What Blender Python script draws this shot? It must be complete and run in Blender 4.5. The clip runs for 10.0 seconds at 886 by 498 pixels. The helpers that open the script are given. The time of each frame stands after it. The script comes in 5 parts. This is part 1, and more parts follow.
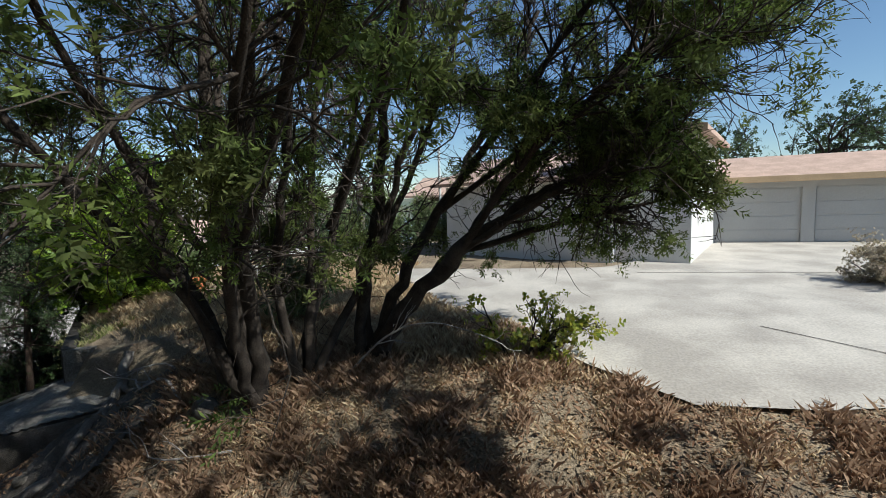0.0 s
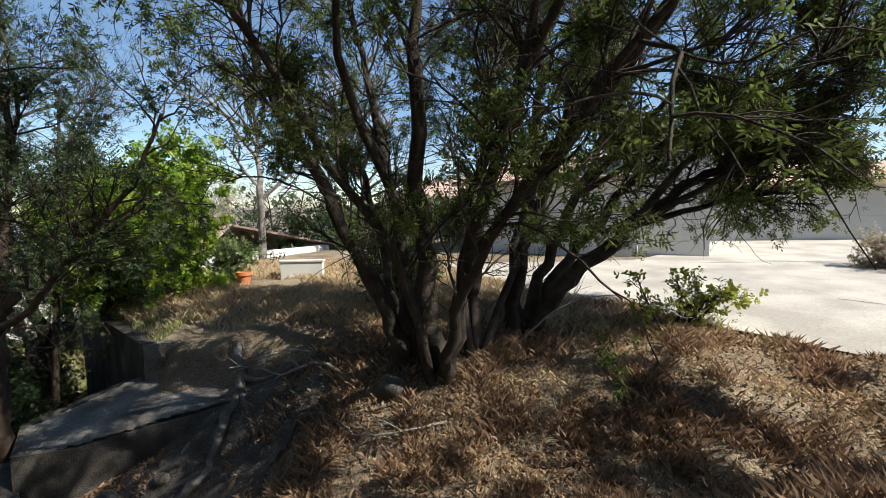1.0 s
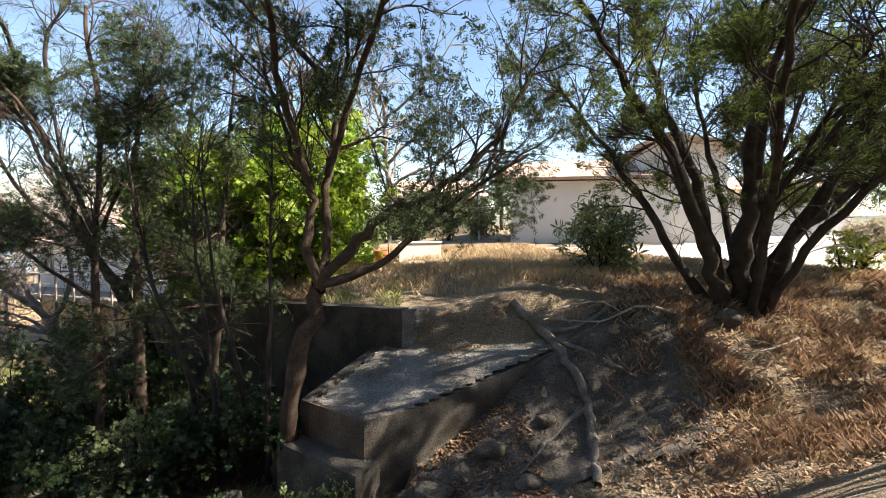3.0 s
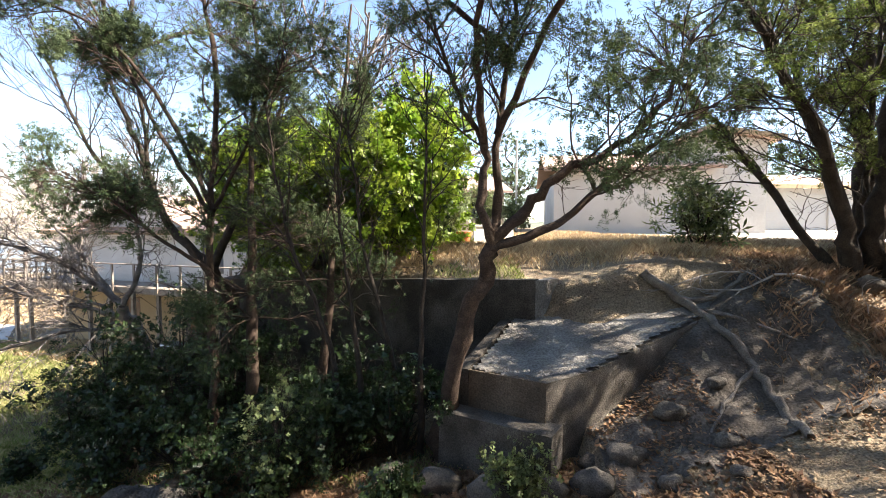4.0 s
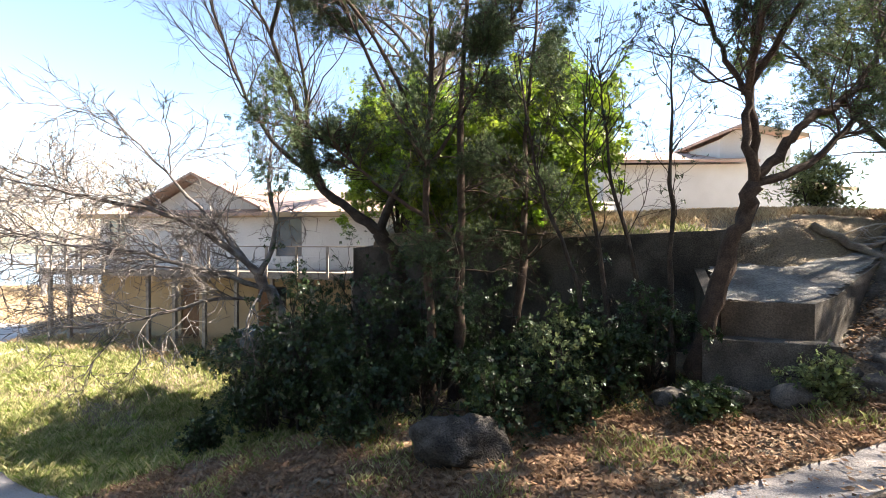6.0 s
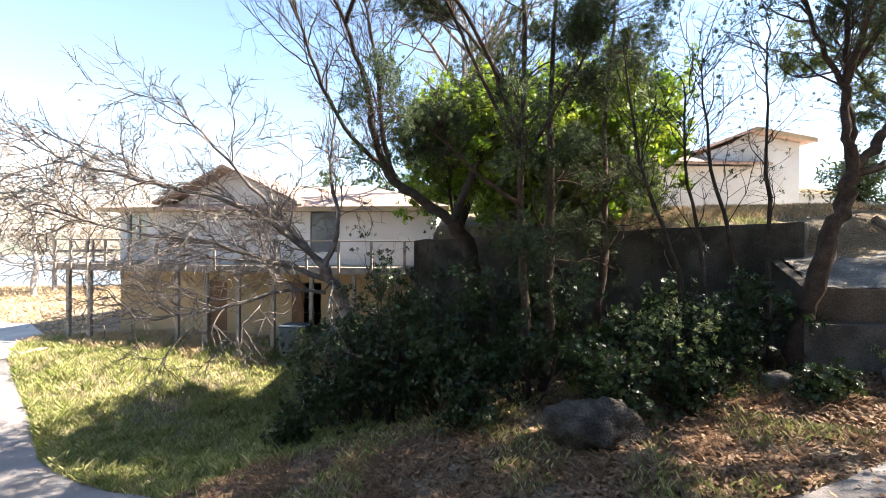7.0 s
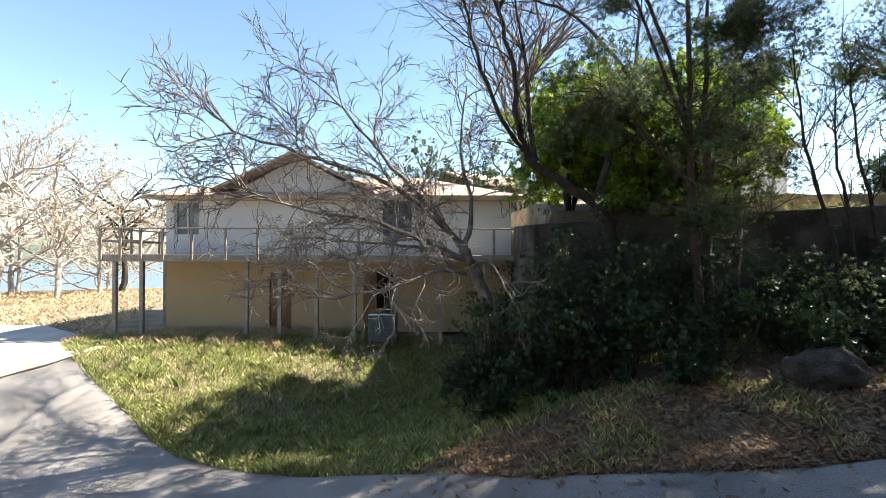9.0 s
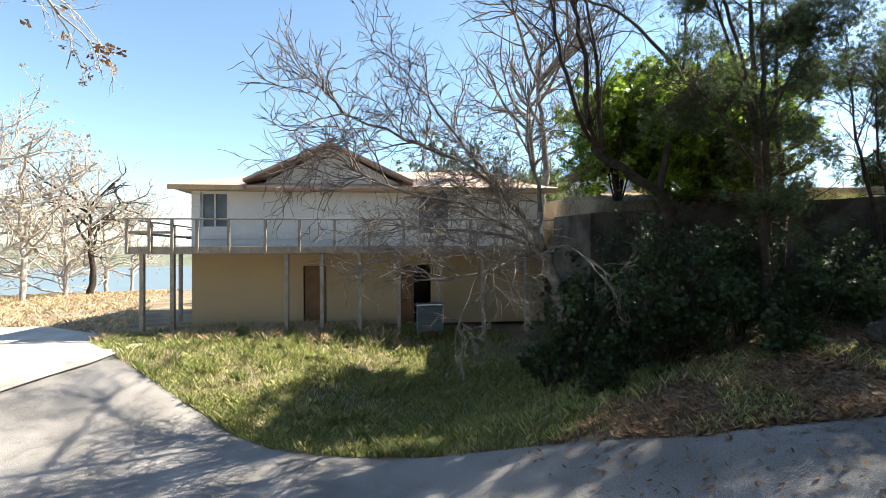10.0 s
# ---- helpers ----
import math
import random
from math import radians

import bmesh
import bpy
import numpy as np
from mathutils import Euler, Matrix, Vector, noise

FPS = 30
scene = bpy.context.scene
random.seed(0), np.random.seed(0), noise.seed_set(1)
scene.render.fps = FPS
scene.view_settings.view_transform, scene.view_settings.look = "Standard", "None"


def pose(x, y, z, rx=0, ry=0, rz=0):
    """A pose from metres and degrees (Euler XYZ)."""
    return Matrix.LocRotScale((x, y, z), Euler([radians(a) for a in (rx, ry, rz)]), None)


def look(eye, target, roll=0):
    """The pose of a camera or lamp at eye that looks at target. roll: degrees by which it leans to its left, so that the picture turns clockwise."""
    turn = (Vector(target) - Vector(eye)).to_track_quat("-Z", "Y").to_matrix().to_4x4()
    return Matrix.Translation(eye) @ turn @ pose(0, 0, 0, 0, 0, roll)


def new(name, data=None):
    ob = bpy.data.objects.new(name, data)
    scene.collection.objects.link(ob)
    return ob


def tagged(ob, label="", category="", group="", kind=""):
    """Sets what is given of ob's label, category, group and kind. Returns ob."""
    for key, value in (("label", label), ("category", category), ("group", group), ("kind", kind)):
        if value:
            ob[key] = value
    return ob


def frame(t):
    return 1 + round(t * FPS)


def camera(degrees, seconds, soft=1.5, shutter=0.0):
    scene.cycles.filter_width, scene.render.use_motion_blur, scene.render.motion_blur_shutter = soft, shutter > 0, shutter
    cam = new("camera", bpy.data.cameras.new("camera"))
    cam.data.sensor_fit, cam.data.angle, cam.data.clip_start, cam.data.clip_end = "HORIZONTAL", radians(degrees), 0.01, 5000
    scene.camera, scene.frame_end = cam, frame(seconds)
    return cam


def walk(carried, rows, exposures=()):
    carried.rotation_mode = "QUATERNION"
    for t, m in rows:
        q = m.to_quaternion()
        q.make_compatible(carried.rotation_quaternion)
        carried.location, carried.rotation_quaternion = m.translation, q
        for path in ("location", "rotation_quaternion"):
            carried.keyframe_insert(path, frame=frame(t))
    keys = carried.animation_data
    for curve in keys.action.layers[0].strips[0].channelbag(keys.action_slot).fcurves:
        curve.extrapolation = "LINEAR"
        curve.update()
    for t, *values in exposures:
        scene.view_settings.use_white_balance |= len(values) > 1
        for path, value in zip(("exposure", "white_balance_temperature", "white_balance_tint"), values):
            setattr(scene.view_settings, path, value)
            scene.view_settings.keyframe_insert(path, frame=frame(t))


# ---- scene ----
cam = camera(90, 10.0, soft=0.85, shutter=0.0)
PATH = [
    (0.0, look((5.650, 1.227, 2.918), (1.748, 10.376, 1.883), -2.00)),
    (0.5, look((4.136, 0.485, 2.765), (0.924, 9.907, 1.806), -1.61)),
    (1.0, look((2.505, -0.186, 2.603), (0.017, 9.459, 1.718), -1.21)),
    (1.5, look((0.711, -0.769, 2.437), (-0.925, 9.063, 1.631), -0.83)),
    (2.0, look((-1.136, -1.197, 2.252), (-1.940, 8.744, 1.527), -0.53)),
    (2.5, look((-2.866, -1.477, 2.034), (-3.021, 8.500, 1.380), -0.30)),
    (3.0, look((-4.427, -1.637, 1.776), (-4.160, 8.341, 1.175), -0.09)),
    (3.5, look((-5.837, -1.598, 1.481), (-5.319, 8.374, 0.927), 0.08)),
    (4.0, look((-7.147, -1.416, 1.159), (-6.419, 8.545, 0.658), 0.15)),
    (4.5, look((-8.421, -1.286, 0.819), (-7.393, 8.652, 0.389), 0.13)),
    (5.0, look((-9.689, -1.248, 0.478), (-8.333, 8.654, 0.136), 0.07)),
    (5.5, look((-10.889, -1.187, 0.188), (-9.238, 8.673, -0.058), 0.05)),
    (6.0, look((-11.977, -1.078, -0.020), (-10.068, 8.737, -0.181), 0.15)),
    (6.5, look((-12.998, -0.870, -0.173), (-10.844, 8.894, -0.275), 0.32)),
    (7.0, look((-14.025, -0.599, -0.311), (-11.614, 9.106, -0.376), 0.47)),
    (7.5, look((-15.106, -0.362, -0.460), (-12.409, 9.267, -0.499), 0.52)),
    (8.0, look((-16.184, -0.111, -0.606), (-13.180, 9.427, -0.617), 0.47)),
    (8.5, look((-17.307, 0.196, -0.739), (-13.970, 9.623, -0.714), 0.34)),
    (9.0, look((-18.490, 0.572, -0.887), (-14.771, 9.854, -0.827), 0.17)),
    (9.5, look((-19.780, 1.028, -1.065), (-15.614, 10.118, -0.980), -0.04)),
    (10.0, look((-21.162, 1.614, -1.252), (-16.478, 10.449, -1.144), -0.31)),
]
EXPOSURES = [(0.0, 0.4, 6000, 3), (1.4, 1.1, 6800, 6), (2.4, 1.45, 7300, 9), (4.0, 2.38, 7150, 12), (7.0, 2.5, 7150, 12), (8.3, 2.2, 7000, 8), (10.0, 1.85, 6950, 3)]
walk(cam, PATH, EXPOSURES)

# world and light
SUN_AZ, SUN_EL = 100.0, 44.0      # degrees: the compass turn from +y towards +x, and the height
world = bpy.data.worlds.new("sky")
scene.world = world
world.use_nodes = True
wn = world.node_tree.nodes
sky = wn.new("ShaderNodeTexSky")
sky.sky_type, sky.sun_disc = "NISHITA", False
sky.sun_elevation, sky.sun_rotation = radians(SUN_EL), radians(SUN_AZ)
sky.air_density, sky.dust_density, sky.ozone_density = 1.0, 0.15, 2.6
wn["Background"].inputs["Strength"].default_value = 0.085
world.node_tree.links.new(sky.outputs[0], wn["Background"].inputs["Color"])
sun = new("sun", bpy.data.lights.new("sun", "SUN"))
sun.data.energy, sun.data.angle, sun.data.color = 5.0, radians(0.55), (1.0, 0.95, 0.87)
_sx, _sy = math.sin(radians(SUN_AZ)), math.cos(radians(SUN_AZ))
sun.matrix_world = look((30 * _sx, 30 * _sy, 30 * math.tan(radians(SUN_EL))), (0, 0, 0))


# materials
def mat(name, base, rough=0.8, var=0.25, scale=3.0, fine=40.0, bump=0.3, second=None, metal=0.0, island=0.0, trans=0.0, mask=0.5, dist=0.02, spec=0.3, imix=False):
    """A surface of two tones, mottled at two scales, with a fine relief."""
    m = bpy.data.materials.new(name)
    m.use_nodes = True
    nt = m.node_tree
    n, l = nt.nodes, nt.links
    b = n["Principled BSDF"]
    b.inputs["Roughness"].default_value, b.inputs["Metallic"].default_value = rough, metal
    b.inputs["Specular IOR Level"].default_value = spec
    geo = n.new("ShaderNodeTexCoord")
    big, small = n.new("ShaderNodeTexNoise"), n.new("ShaderNodeTexNoise")
    for tex, sc, det in ((big, scale, 6.0), (small, fine, 4.0)):
        tex.inputs["Scale"].default_value, tex.inputs["Detail"].default_value = sc, det
        l.new(geo.outputs["Object"], tex.inputs["Vector"])
    second = second or tuple(c * (1 - var) for c in base)
    ramp = n.new("ShaderNodeValToRGB")
    ramp.color_ramp.elements[0].position, ramp.color_ramp.elements[1].position = mask - 0.13, mask + 0.13
    ramp.color_ramp.elements[0].color, ramp.color_ramp.elements[1].color = (*base, 1), (*second, 1)
    if imix:
        g0 = n.new("ShaderNodeNewGeometry")
        l.new(g0.outputs["Random Per Island"], ramp.inputs["Fac"])
        ramp.color_ramp.elements[0].position, ramp.color_ramp.elements[1].position = 0.1, 0.9
    else:
        l.new(big.outputs["Fac"], ramp.inputs["Fac"])
    mr = n.new("ShaderNodeMapRange")
    mr.inputs["From Min"].default_value, mr.inputs["From Max"].default_value = 0.3, 0.7
    mr.inputs["To Min"].default_value, mr.inputs["To Max"].default_value = 1 - var, 1 + var
    l.new(small.outputs["Fac"], mr.inputs["Value"])
    mix = n.new("ShaderNodeVectorMath")
    mix.operation = "SCALE"
    l.new(ramp.outputs["Color"], mix.inputs[0])
    l.new(mr.outputs["Result"], mix.inputs["Scale"])
    out = mix.outputs[0]
    if island:
        g = n.new("ShaderNodeNewGeometry")
        m2 = n.new("ShaderNodeMapRange")
        m2.inputs["To Min"].default_value, m2.inputs["To Max"].default_value = 1 - island, 1 + island
        l.new(g.outputs["Random Per Island"], m2.inputs["Value"])
        mix2 = n.new("ShaderNodeVectorMath")
        mix2.operation = "SCALE"
        l.new(out, mix2.inputs[0])
        l.new(m2.outputs["Result"], mix2.inputs["Scale"])
        out = mix2.outputs[0]
    l.new(out, b.inputs["Base Color"])
    if bump:
        bp = n.new("ShaderNodeBump")
        bp.inputs["Strength"].default_value, bp.inputs["Distance"].default_value = bump, dist
        l.new(small.outputs["Fac"], bp.inputs["Height"])
        l.new(bp.outputs["Normal"], b.inputs["Normal"])
    if trans:
        tr = n.new("ShaderNodeBsdfTranslucent")
        l.new(out, tr.inputs["Color"])
        ms = n.new("ShaderNodeMixShader")
        ms.inputs["Fac"].default_value = trans
        l.new(b.outputs[0], ms.inputs[1])
        l.new(tr.outputs[0], ms.inputs[2])
        l.new(ms.outputs[0], n["Material Output"].inputs["Surface"])
    return m


M = {}
M["bark"] = mat("bark_dark", (0.034, 0.026, 0.020), 0.95, 0.4, 6, 60, 0.8, (0.065, 0.050, 0.040))
M["bark_red"] = mat("bark_cedar", (0.048, 0.032, 0.024), 0.95, 0.4, 6, 50, 0.8, (0.085, 0.058, 0.044))
M["bark_pale"] = mat("bark_grey", (0.30, 0.26, 0.235), 0.95, 0.3, 5, 60, 0.6, (0.44, 0.40, 0.37))
M["cedar"] = mat("cedar_foliage", (0.095, 0.138, 0.03), 0.7, 0.3, 1.5, 9, 0, (0.13, 0.148, 0.045), island=0.5, trans=0.5)
M["cedar_blue"] = mat("cedar_foliage_dusty", (0.085, 0.115, 0.055), 0.7, 0.3, 1.5, 9, 0, (0.06, 0.088, 0.036), island=0.45, trans=0.3)
M["privet"] = mat("privet_leaf", (0.14, 0.25, 0.022), 0.45, 0.25, 1.5, 9, 0, (0.26, 0.33, 0.04), island=0.4, trans=0.5, spec=0.5)
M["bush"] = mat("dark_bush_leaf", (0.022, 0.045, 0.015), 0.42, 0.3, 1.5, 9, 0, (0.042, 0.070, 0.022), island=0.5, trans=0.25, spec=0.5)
M["oleander"] = mat("oleander_leaf", (0.15, 0.20, 0.08), 0.4, 0.3, 1.5, 9, 0, (0.23, 0.26, 0.12), island=0.4, trans=0.45)
M["bark_bare"] = mat("bark_weathered", (0.12, 0.10, 0.09), 0.95, 0.35, 5, 60, 0.6, (0.25, 0.22, 0.20))
M["soil"] = mat("grey_bare_soil", (0.145, 0.125, 0.108), 0.95, 0.4, 2.2, 30, 0.9, (0.075, 0.064, 0.055), dist=0.03)
M["rock"] = mat("dark_limestone", (0.11, 0.10, 0.09), 0.95, 0.4, 4.0, 38, 1.0, (0.055, 0.048, 0.042), dist=0.05, spec=0.05)
M["red_straw"] = mat("reddish_dry_grass", (0.41, 0.28, 0.185), 0.8, 0.2, 1.5, 9, 0, (0.24, 0.145, 0.09), imix=True, trans=0.3)
M["ground"] = mat("leaf_litter_ground", (0.17, 0.125, 0.085), 0.95, 0.5, 1.2, 35, 1.0, (0.28, 0.22, 0.15), dist=0.03)
M["straw"] = mat("dry_straw", (0.62, 0.49, 0.31), 0.8, 0.2, 1.5, 9, 0, (0.40, 0.27, 0.16), imix=True, trans=0.3)
M["litter"] = mat("fallen_leaf", (0.30, 0.19, 0.11), 0.7, 0.2, 1.5, 9, 0, (0.16, 0.085, 0.05), imix=True, trans=0.1)
M["litter_pale"] = mat("bleached_leaf", (0.38, 0.27, 0.17), 0.7, 0.2, 1.5, 9, 0, (0.19, 0.095, 0.05), imix=True, trans=0.1)
M["lawn"] = mat("lawn_blade", (0.19, 0.25, 0.055), 0.6, 0.2, 1.5, 9, 0, (0.50, 0.45, 0.24), imix=True, trans=0.4)
M["yellowleaf"] = mat("yellowing_leaf", (0.42, 0.40, 0.06), 0.6, 0.2, 1.5, 9, 0, (0.24, 0.30, 0.06), imix=True, trans=0.5)
M["terracotta"] = mat("terracotta", (0.48, 0.17, 0.07), 0.85, 0.2, 6, 40, 0.3)
M["metal"] = mat("painted_metal", (0.07, 0.095, 0.12), 0.6, 0.15, 5, 40, 0.1)
M["oak"] = mat("oak_leaf", (0.05, 0.075, 0.022), 0.5, 0.3, 1.5, 9, 0, (0.075, 0.09, 0.03), island=0.4, trans=0.3)
M["water"] = mat("lake_water", (0.13, 0.16, 0.18), 0.35, 0.1, 0.05, 1.5, 0.3, spec=0.6)
M["willow"] = mat("dull_winter_leaf", (0.38, 0.33, 0.22), 0.7, 0.25, 1.5, 9, 0, (0.46, 0.38, 0.30), island=0.35, trans=0.4)
M["hill"] = mat("far_woods", (0.10, 0.12, 0.09), 0.95, 0.3, 0.03, 0.4, 0.6, (0.16, 0.16, 0.12), dist=0.5)
M["tan_wall"] = mat("tan_wall", (0.30, 0.25, 0.19), 0.9, 0.1, 1, 30, 0.2)
M["concrete"] = mat("driveway_concrete", (0.48, 0.435, 0.385), 0.85, 0.16, 0.9, 30, 0.2, (0.34, 0.305, 0.27))
M["stone"] = mat("limestone", (0.16, 0.14, 0.12), 0.95, 0.4, 2.2, 50, 0.7, (0.075, 0.066, 0.056), dist=0.02)
M["paving"] = mat("ledge_paving", (0.25, 0.235, 0.215), 0.9, 0.35, 1.6, 30, 0.8, (0.12, 0.108, 0.098), dist=0.03)
M["brown_concrete"] = mat("brown_stained_concrete", (0.15, 0.115, 0.085), 0.95, 0.35, 2.0, 40, 0.7, (0.09, 0.07, 0.052), dist=0.02)
# the tall wall's deep shade is put into this concrete's dark colour
M["shaded_wall"] = mat("shade_darkened_wall_concrete", (0.115, 0.102, 0.09), 0.95, 0.4, 1.6, 45, 0.7, (0.05, 0.044, 0.038), dist=0.02, spec=0.1)
M["root"] = mat("weathered_root", (0.25, 0.225, 0.20), 0.95, 0.35, 5, 60, 0.8, (0.15, 0.13, 0.115))
M["road"] = mat("worn_asphalt", (0.29, 0.262, 0.25), 0.9, 0.3, 0.8, 60, 0.5, (0.19, 0.172, 0.163))
M["stucco"] = mat("tan_stucco", (0.42, 0.31, 0.19), 0.9, 0.12, 1.2, 50, 0.3, (0.38, 0.29, 0.19))
M["siding"] = mat("pale_siding", (0.62, 0.60, 0.58), 0.7, 0.08, 1.0, 20, 0.1, (0.55, 0.53, 0.51))
M["white"] = mat("white_wall", (0.60, 0.585, 0.555), 0.8, 0.08, 0.8, 30, 0.1, (0.53, 0.515, 0.485))
M["greywall"] = mat("grey_painted_door", (0.42, 0.42, 0.41), 0.8, 0.06, 0.8, 30, 0.1)
M["trim"] = mat("tan_trim", (0.42, 0.30, 0.18), 0.7, 0.15, 2, 30, 0.1)
M["shingle"] = mat("pinkish_shingle", (0.50, 0.35, 0.28), 0.9, 0.2, 2, 25, 0.3, (0.40, 0.28, 0.22), island=0.15)
M["deckwood"] = mat("weathered_deck_wood", (0.30, 0.26, 0.22), 0.85, 0.3, 4, 40, 0.3, (0.22, 0.18, 0.15))
M["glass"] = mat("window_glass", (0.10, 0.12, 0.15), 0.08, 0.1, 1, 5, 0, spec=0.8)
M["dark"] = mat("dark_opening", (0.03, 0.025, 0.02), 0.8, 0.2, 2, 10, 0)
M["door"] = mat("brown_door", (0.18, 0.09, 0.045), 0.5, 0.3, 3, 25, 0.2)


# mesh helpers
def mesh_from(name, verts, faces, material):
    me = bpy.data.meshes.new(name)
    me.from_pydata([tuple(v) for v in verts], [], [tuple(f) for f in faces])
    me.materials.append(material)
    me.update()
    return me


def part(name, bm, material, parent=None, label=""):
    """One bmesh as one mesh object under a thing or under a part."""
    me = bpy.data.meshes.new(name)
    bm.to_mesh(me)
    bm.free()
    me.materials.append(material)
    ob = new(name, me)
    ob.parent = parent
    return tagged(ob, label)


def empty(name, loc=(0, 0, 0), rz=0.0):
    ob = new(name)
    ob.matrix_basis = pose(*loc, 0, 0, rz)
    return ob


def box(bm, lo, hi, bevel=0.0):
    """A box with bevelled edges, added to bm."""
    g = bmesh.ops.create_cube(bm, size=1.0)
    vs = g["verts"]
    for v in vs:
        v.co = Vector([lo[i] + (v.co[i] + 0.5) * (hi[i] - lo[i]) for i in range(3)])
    if bevel:
        es = list({e for v in vs for e in v.link_edges})
        bmesh.ops.bevel(bm, geom=es, offset=bevel, segments=1, affect="EDGES")
    return bm


def boxed(name, lo, hi, material, parent=None, label="", bevel=0.01):
    return part(name, box(bmesh.new(), lo, hi, bevel), material, parent, label)


def smooth(a, b, v):
    t = min(1.0, max(0.0, (v - a) / (b - a)))
    return t * t * (3 - 2 * t)


def ramp_of(table, v):
    """A height read off a short profile."""
    for (a, za), (b, zb) in zip(table, table[1:]):
        if v <= b:
            return za + (zb - za) * max(0.0, (v - a) / (b - a)) if v > a else za
    return table[-1][1]


# the lie of the land
BANK_Z = ((-60, -4.6), (-30, -3.6), (-21.2, -2.85), (-18.5, -2.5), (-15.1, -2.06), (-12.5, -1.7), (-9.7, -1.12), (-7.15, -0.44), (-2.9, 0.43), (0.7, 0.84), (5.65, 1.32), (12, 2.0), (60, 5.0))
BANK_Y = ((-60, 18.0), (-30, 5.5), (-21.2, 1.6), (-15.1, -0.35), (-10.9, -1.2), (-5.15, -1.65), (-1.1, -1.2), (2.5, -0.2), (5.65, 1.2), (12, 4.5), (60, 30.0))
NEAR_Z = ((-60, -5.6), (-24, -5.05), (-20, -4.95), (-17.5, -4.45), (-15, -3.6), (-13, -3.25), (-10.8, -2.85), (-8, -2.5), (-6.4, -2.25), (-4.3, -1.95), (-3, -1.5), (-1, -0.8), (1, -0.35), (3, -0.1), (6, 0.1), (12, 0.5))
SWALE_Z = ((-60, -5.8), (-20, -4.95), (-15.4, -4.75), (-12, -4.2), (-8, -3.4), (-4, -2.6))
RISE_Z = ((-20, 0.0), (3.4, 0.0), (4.4, 0.45), (5.1, 0.72), (5.6, 0.88), (7.0, 1.0))
ROAD_FAR = ((-60, 26.0), (-40, 25.0), (-24.8, 18.4), (-23.1, 14.8), (-22.2, 13.6), (-21.3, 12.5), (-20.0, 10.5), (-18.9, 9.35), (-17.4, 8.0), (-16.8, 7.4), (-16.0, 6.2), (-15.3, 5.2), (-13, 3.6), (-11.5, 2.9), (-9.6, 2.72), (-8, 2.78), (-6.3, 2.78), (-5.0, 2.85), (-3.6, 2.7))
ROAD_NEAR = ((-60, 16.0), (-40, 9.0), (-24, 5.2), (-18, 4.4), (-14, 2.7), (-10, 1.2), (-6, 0.7), (-3.6, 1.0))


def behind_wall(x, y):
    """Metres behind the line of the tall retaining wall and of the bank that goes on from its end (below nought: in front)."""
    b = (x + 4.97) * 0.5 + (y - 6.18) * 0.866
    return b if x < -4.97 else min(b, y - 6.25 - 0.04 * (x + 4.97))


def along_wall(x, y):
    return -(x + 4.97) * 0.866 + (y - 6.18) * 0.5


def ledge(x, y):
    """Metres inside the front, right and far edges of the concrete terrace."""
    return min((x + 5.355) * 0.60 + (y - 4.263) * 0.80, -(x + 5.355) * 0.364 + (y - 4.263) * 0.931, (x + 6.25) * 0.828 - (y - 5.02) * 0.562)


def plateau(x, y):
    b = behind_wall(x, y)
    back = 0.14 + 0.5 * smooth(0, 2.5, b) + 0.15 * smooth(3, 9, b)
    front = ramp_of(((3.4, -0.35), (4.4, -0.12), (5.1, 0.13), (5.6, 0.36), (7.0, 0.62), (8.5, 0.72), (14, 0.85), (30, 1.1)), y)
    k = smooth(-4.6, -2.2, x)
    return back * (1 - k) + front * k


def ledge_z(x, y):
    """The gently tilted top of the terrace, which climbs to the right and to the back."""
    return min(0.3, max(-0.94, -0.92 + 0.15 * (x + 4.9) + 0.26 * (y - 4.5)))


def low_land(x, y):
    near = ramp_of(NEAR_Z, x)
    swale = ramp_of(SWALE_Z, x)
    z = near + (swale - near) * smooth(5.5, 11.0, y) * smooth(-4, -9, x)
    return z + (-3.66 - z) * smooth(11.0, 15.5, y) * smooth(-6, -12, x)


def on_road(x, y):
    return x < -3.4 and ramp_of(ROAD_NEAR, x) < y < ramp_of(ROAD_FAR, x)


def land(x, y):
    low = low_land(x, y)
    z = low
    top = ledge_z(x, y)
    if x > -4.7:
        # the soil slope right of the terrace, which rises to meet its edge and then the upper level
        k = smooth(-2.6, -0.4, x)
        up = top * (1 - k) + plateau(x, y) * k
        y1 = min(5.6, 4.36 + 0.391 * (x + 5.355))
        z = low + (up - low) * (0.3 + 0.7 * smooth(-4.7, -1.9, x)) * smooth(y1 - 1.7 - 0.7 * smooth(-2, 0, x), y1, y)
    e, b = ledge(x, y), behind_wall(x, y)
    if -0.2 < e and -6.75 < x < -1.0 and along_wall(x, y) < 3.2:
        z = z + (top - z) * smooth(0.06, 0.2, e) * (1 - smooth(-2.2, -1.2, x))
    soft = 0.12 + 0.9 * smooth(-4.9, -4.0, x)
    if b > 0.26 - soft and x < 1:
        rise = smooth(0.26 - soft, 0.26, b) * smooth(0.0, 0.3, (x + 11.9) * 0.927 - (y - 10.2) * 0.375)
        z = z + (plateau(x, y) - z) * rise
    s = smooth(1.2, 4.0, y - ramp_of(BANK_Y, x))
    z = ramp_of(BANK_Z, x) * (1 - s) + z * s
    if y > 27:
        z += (-9.0 - z) * smooth(27, 115, y) * smooth(0, -16, x)
    return z


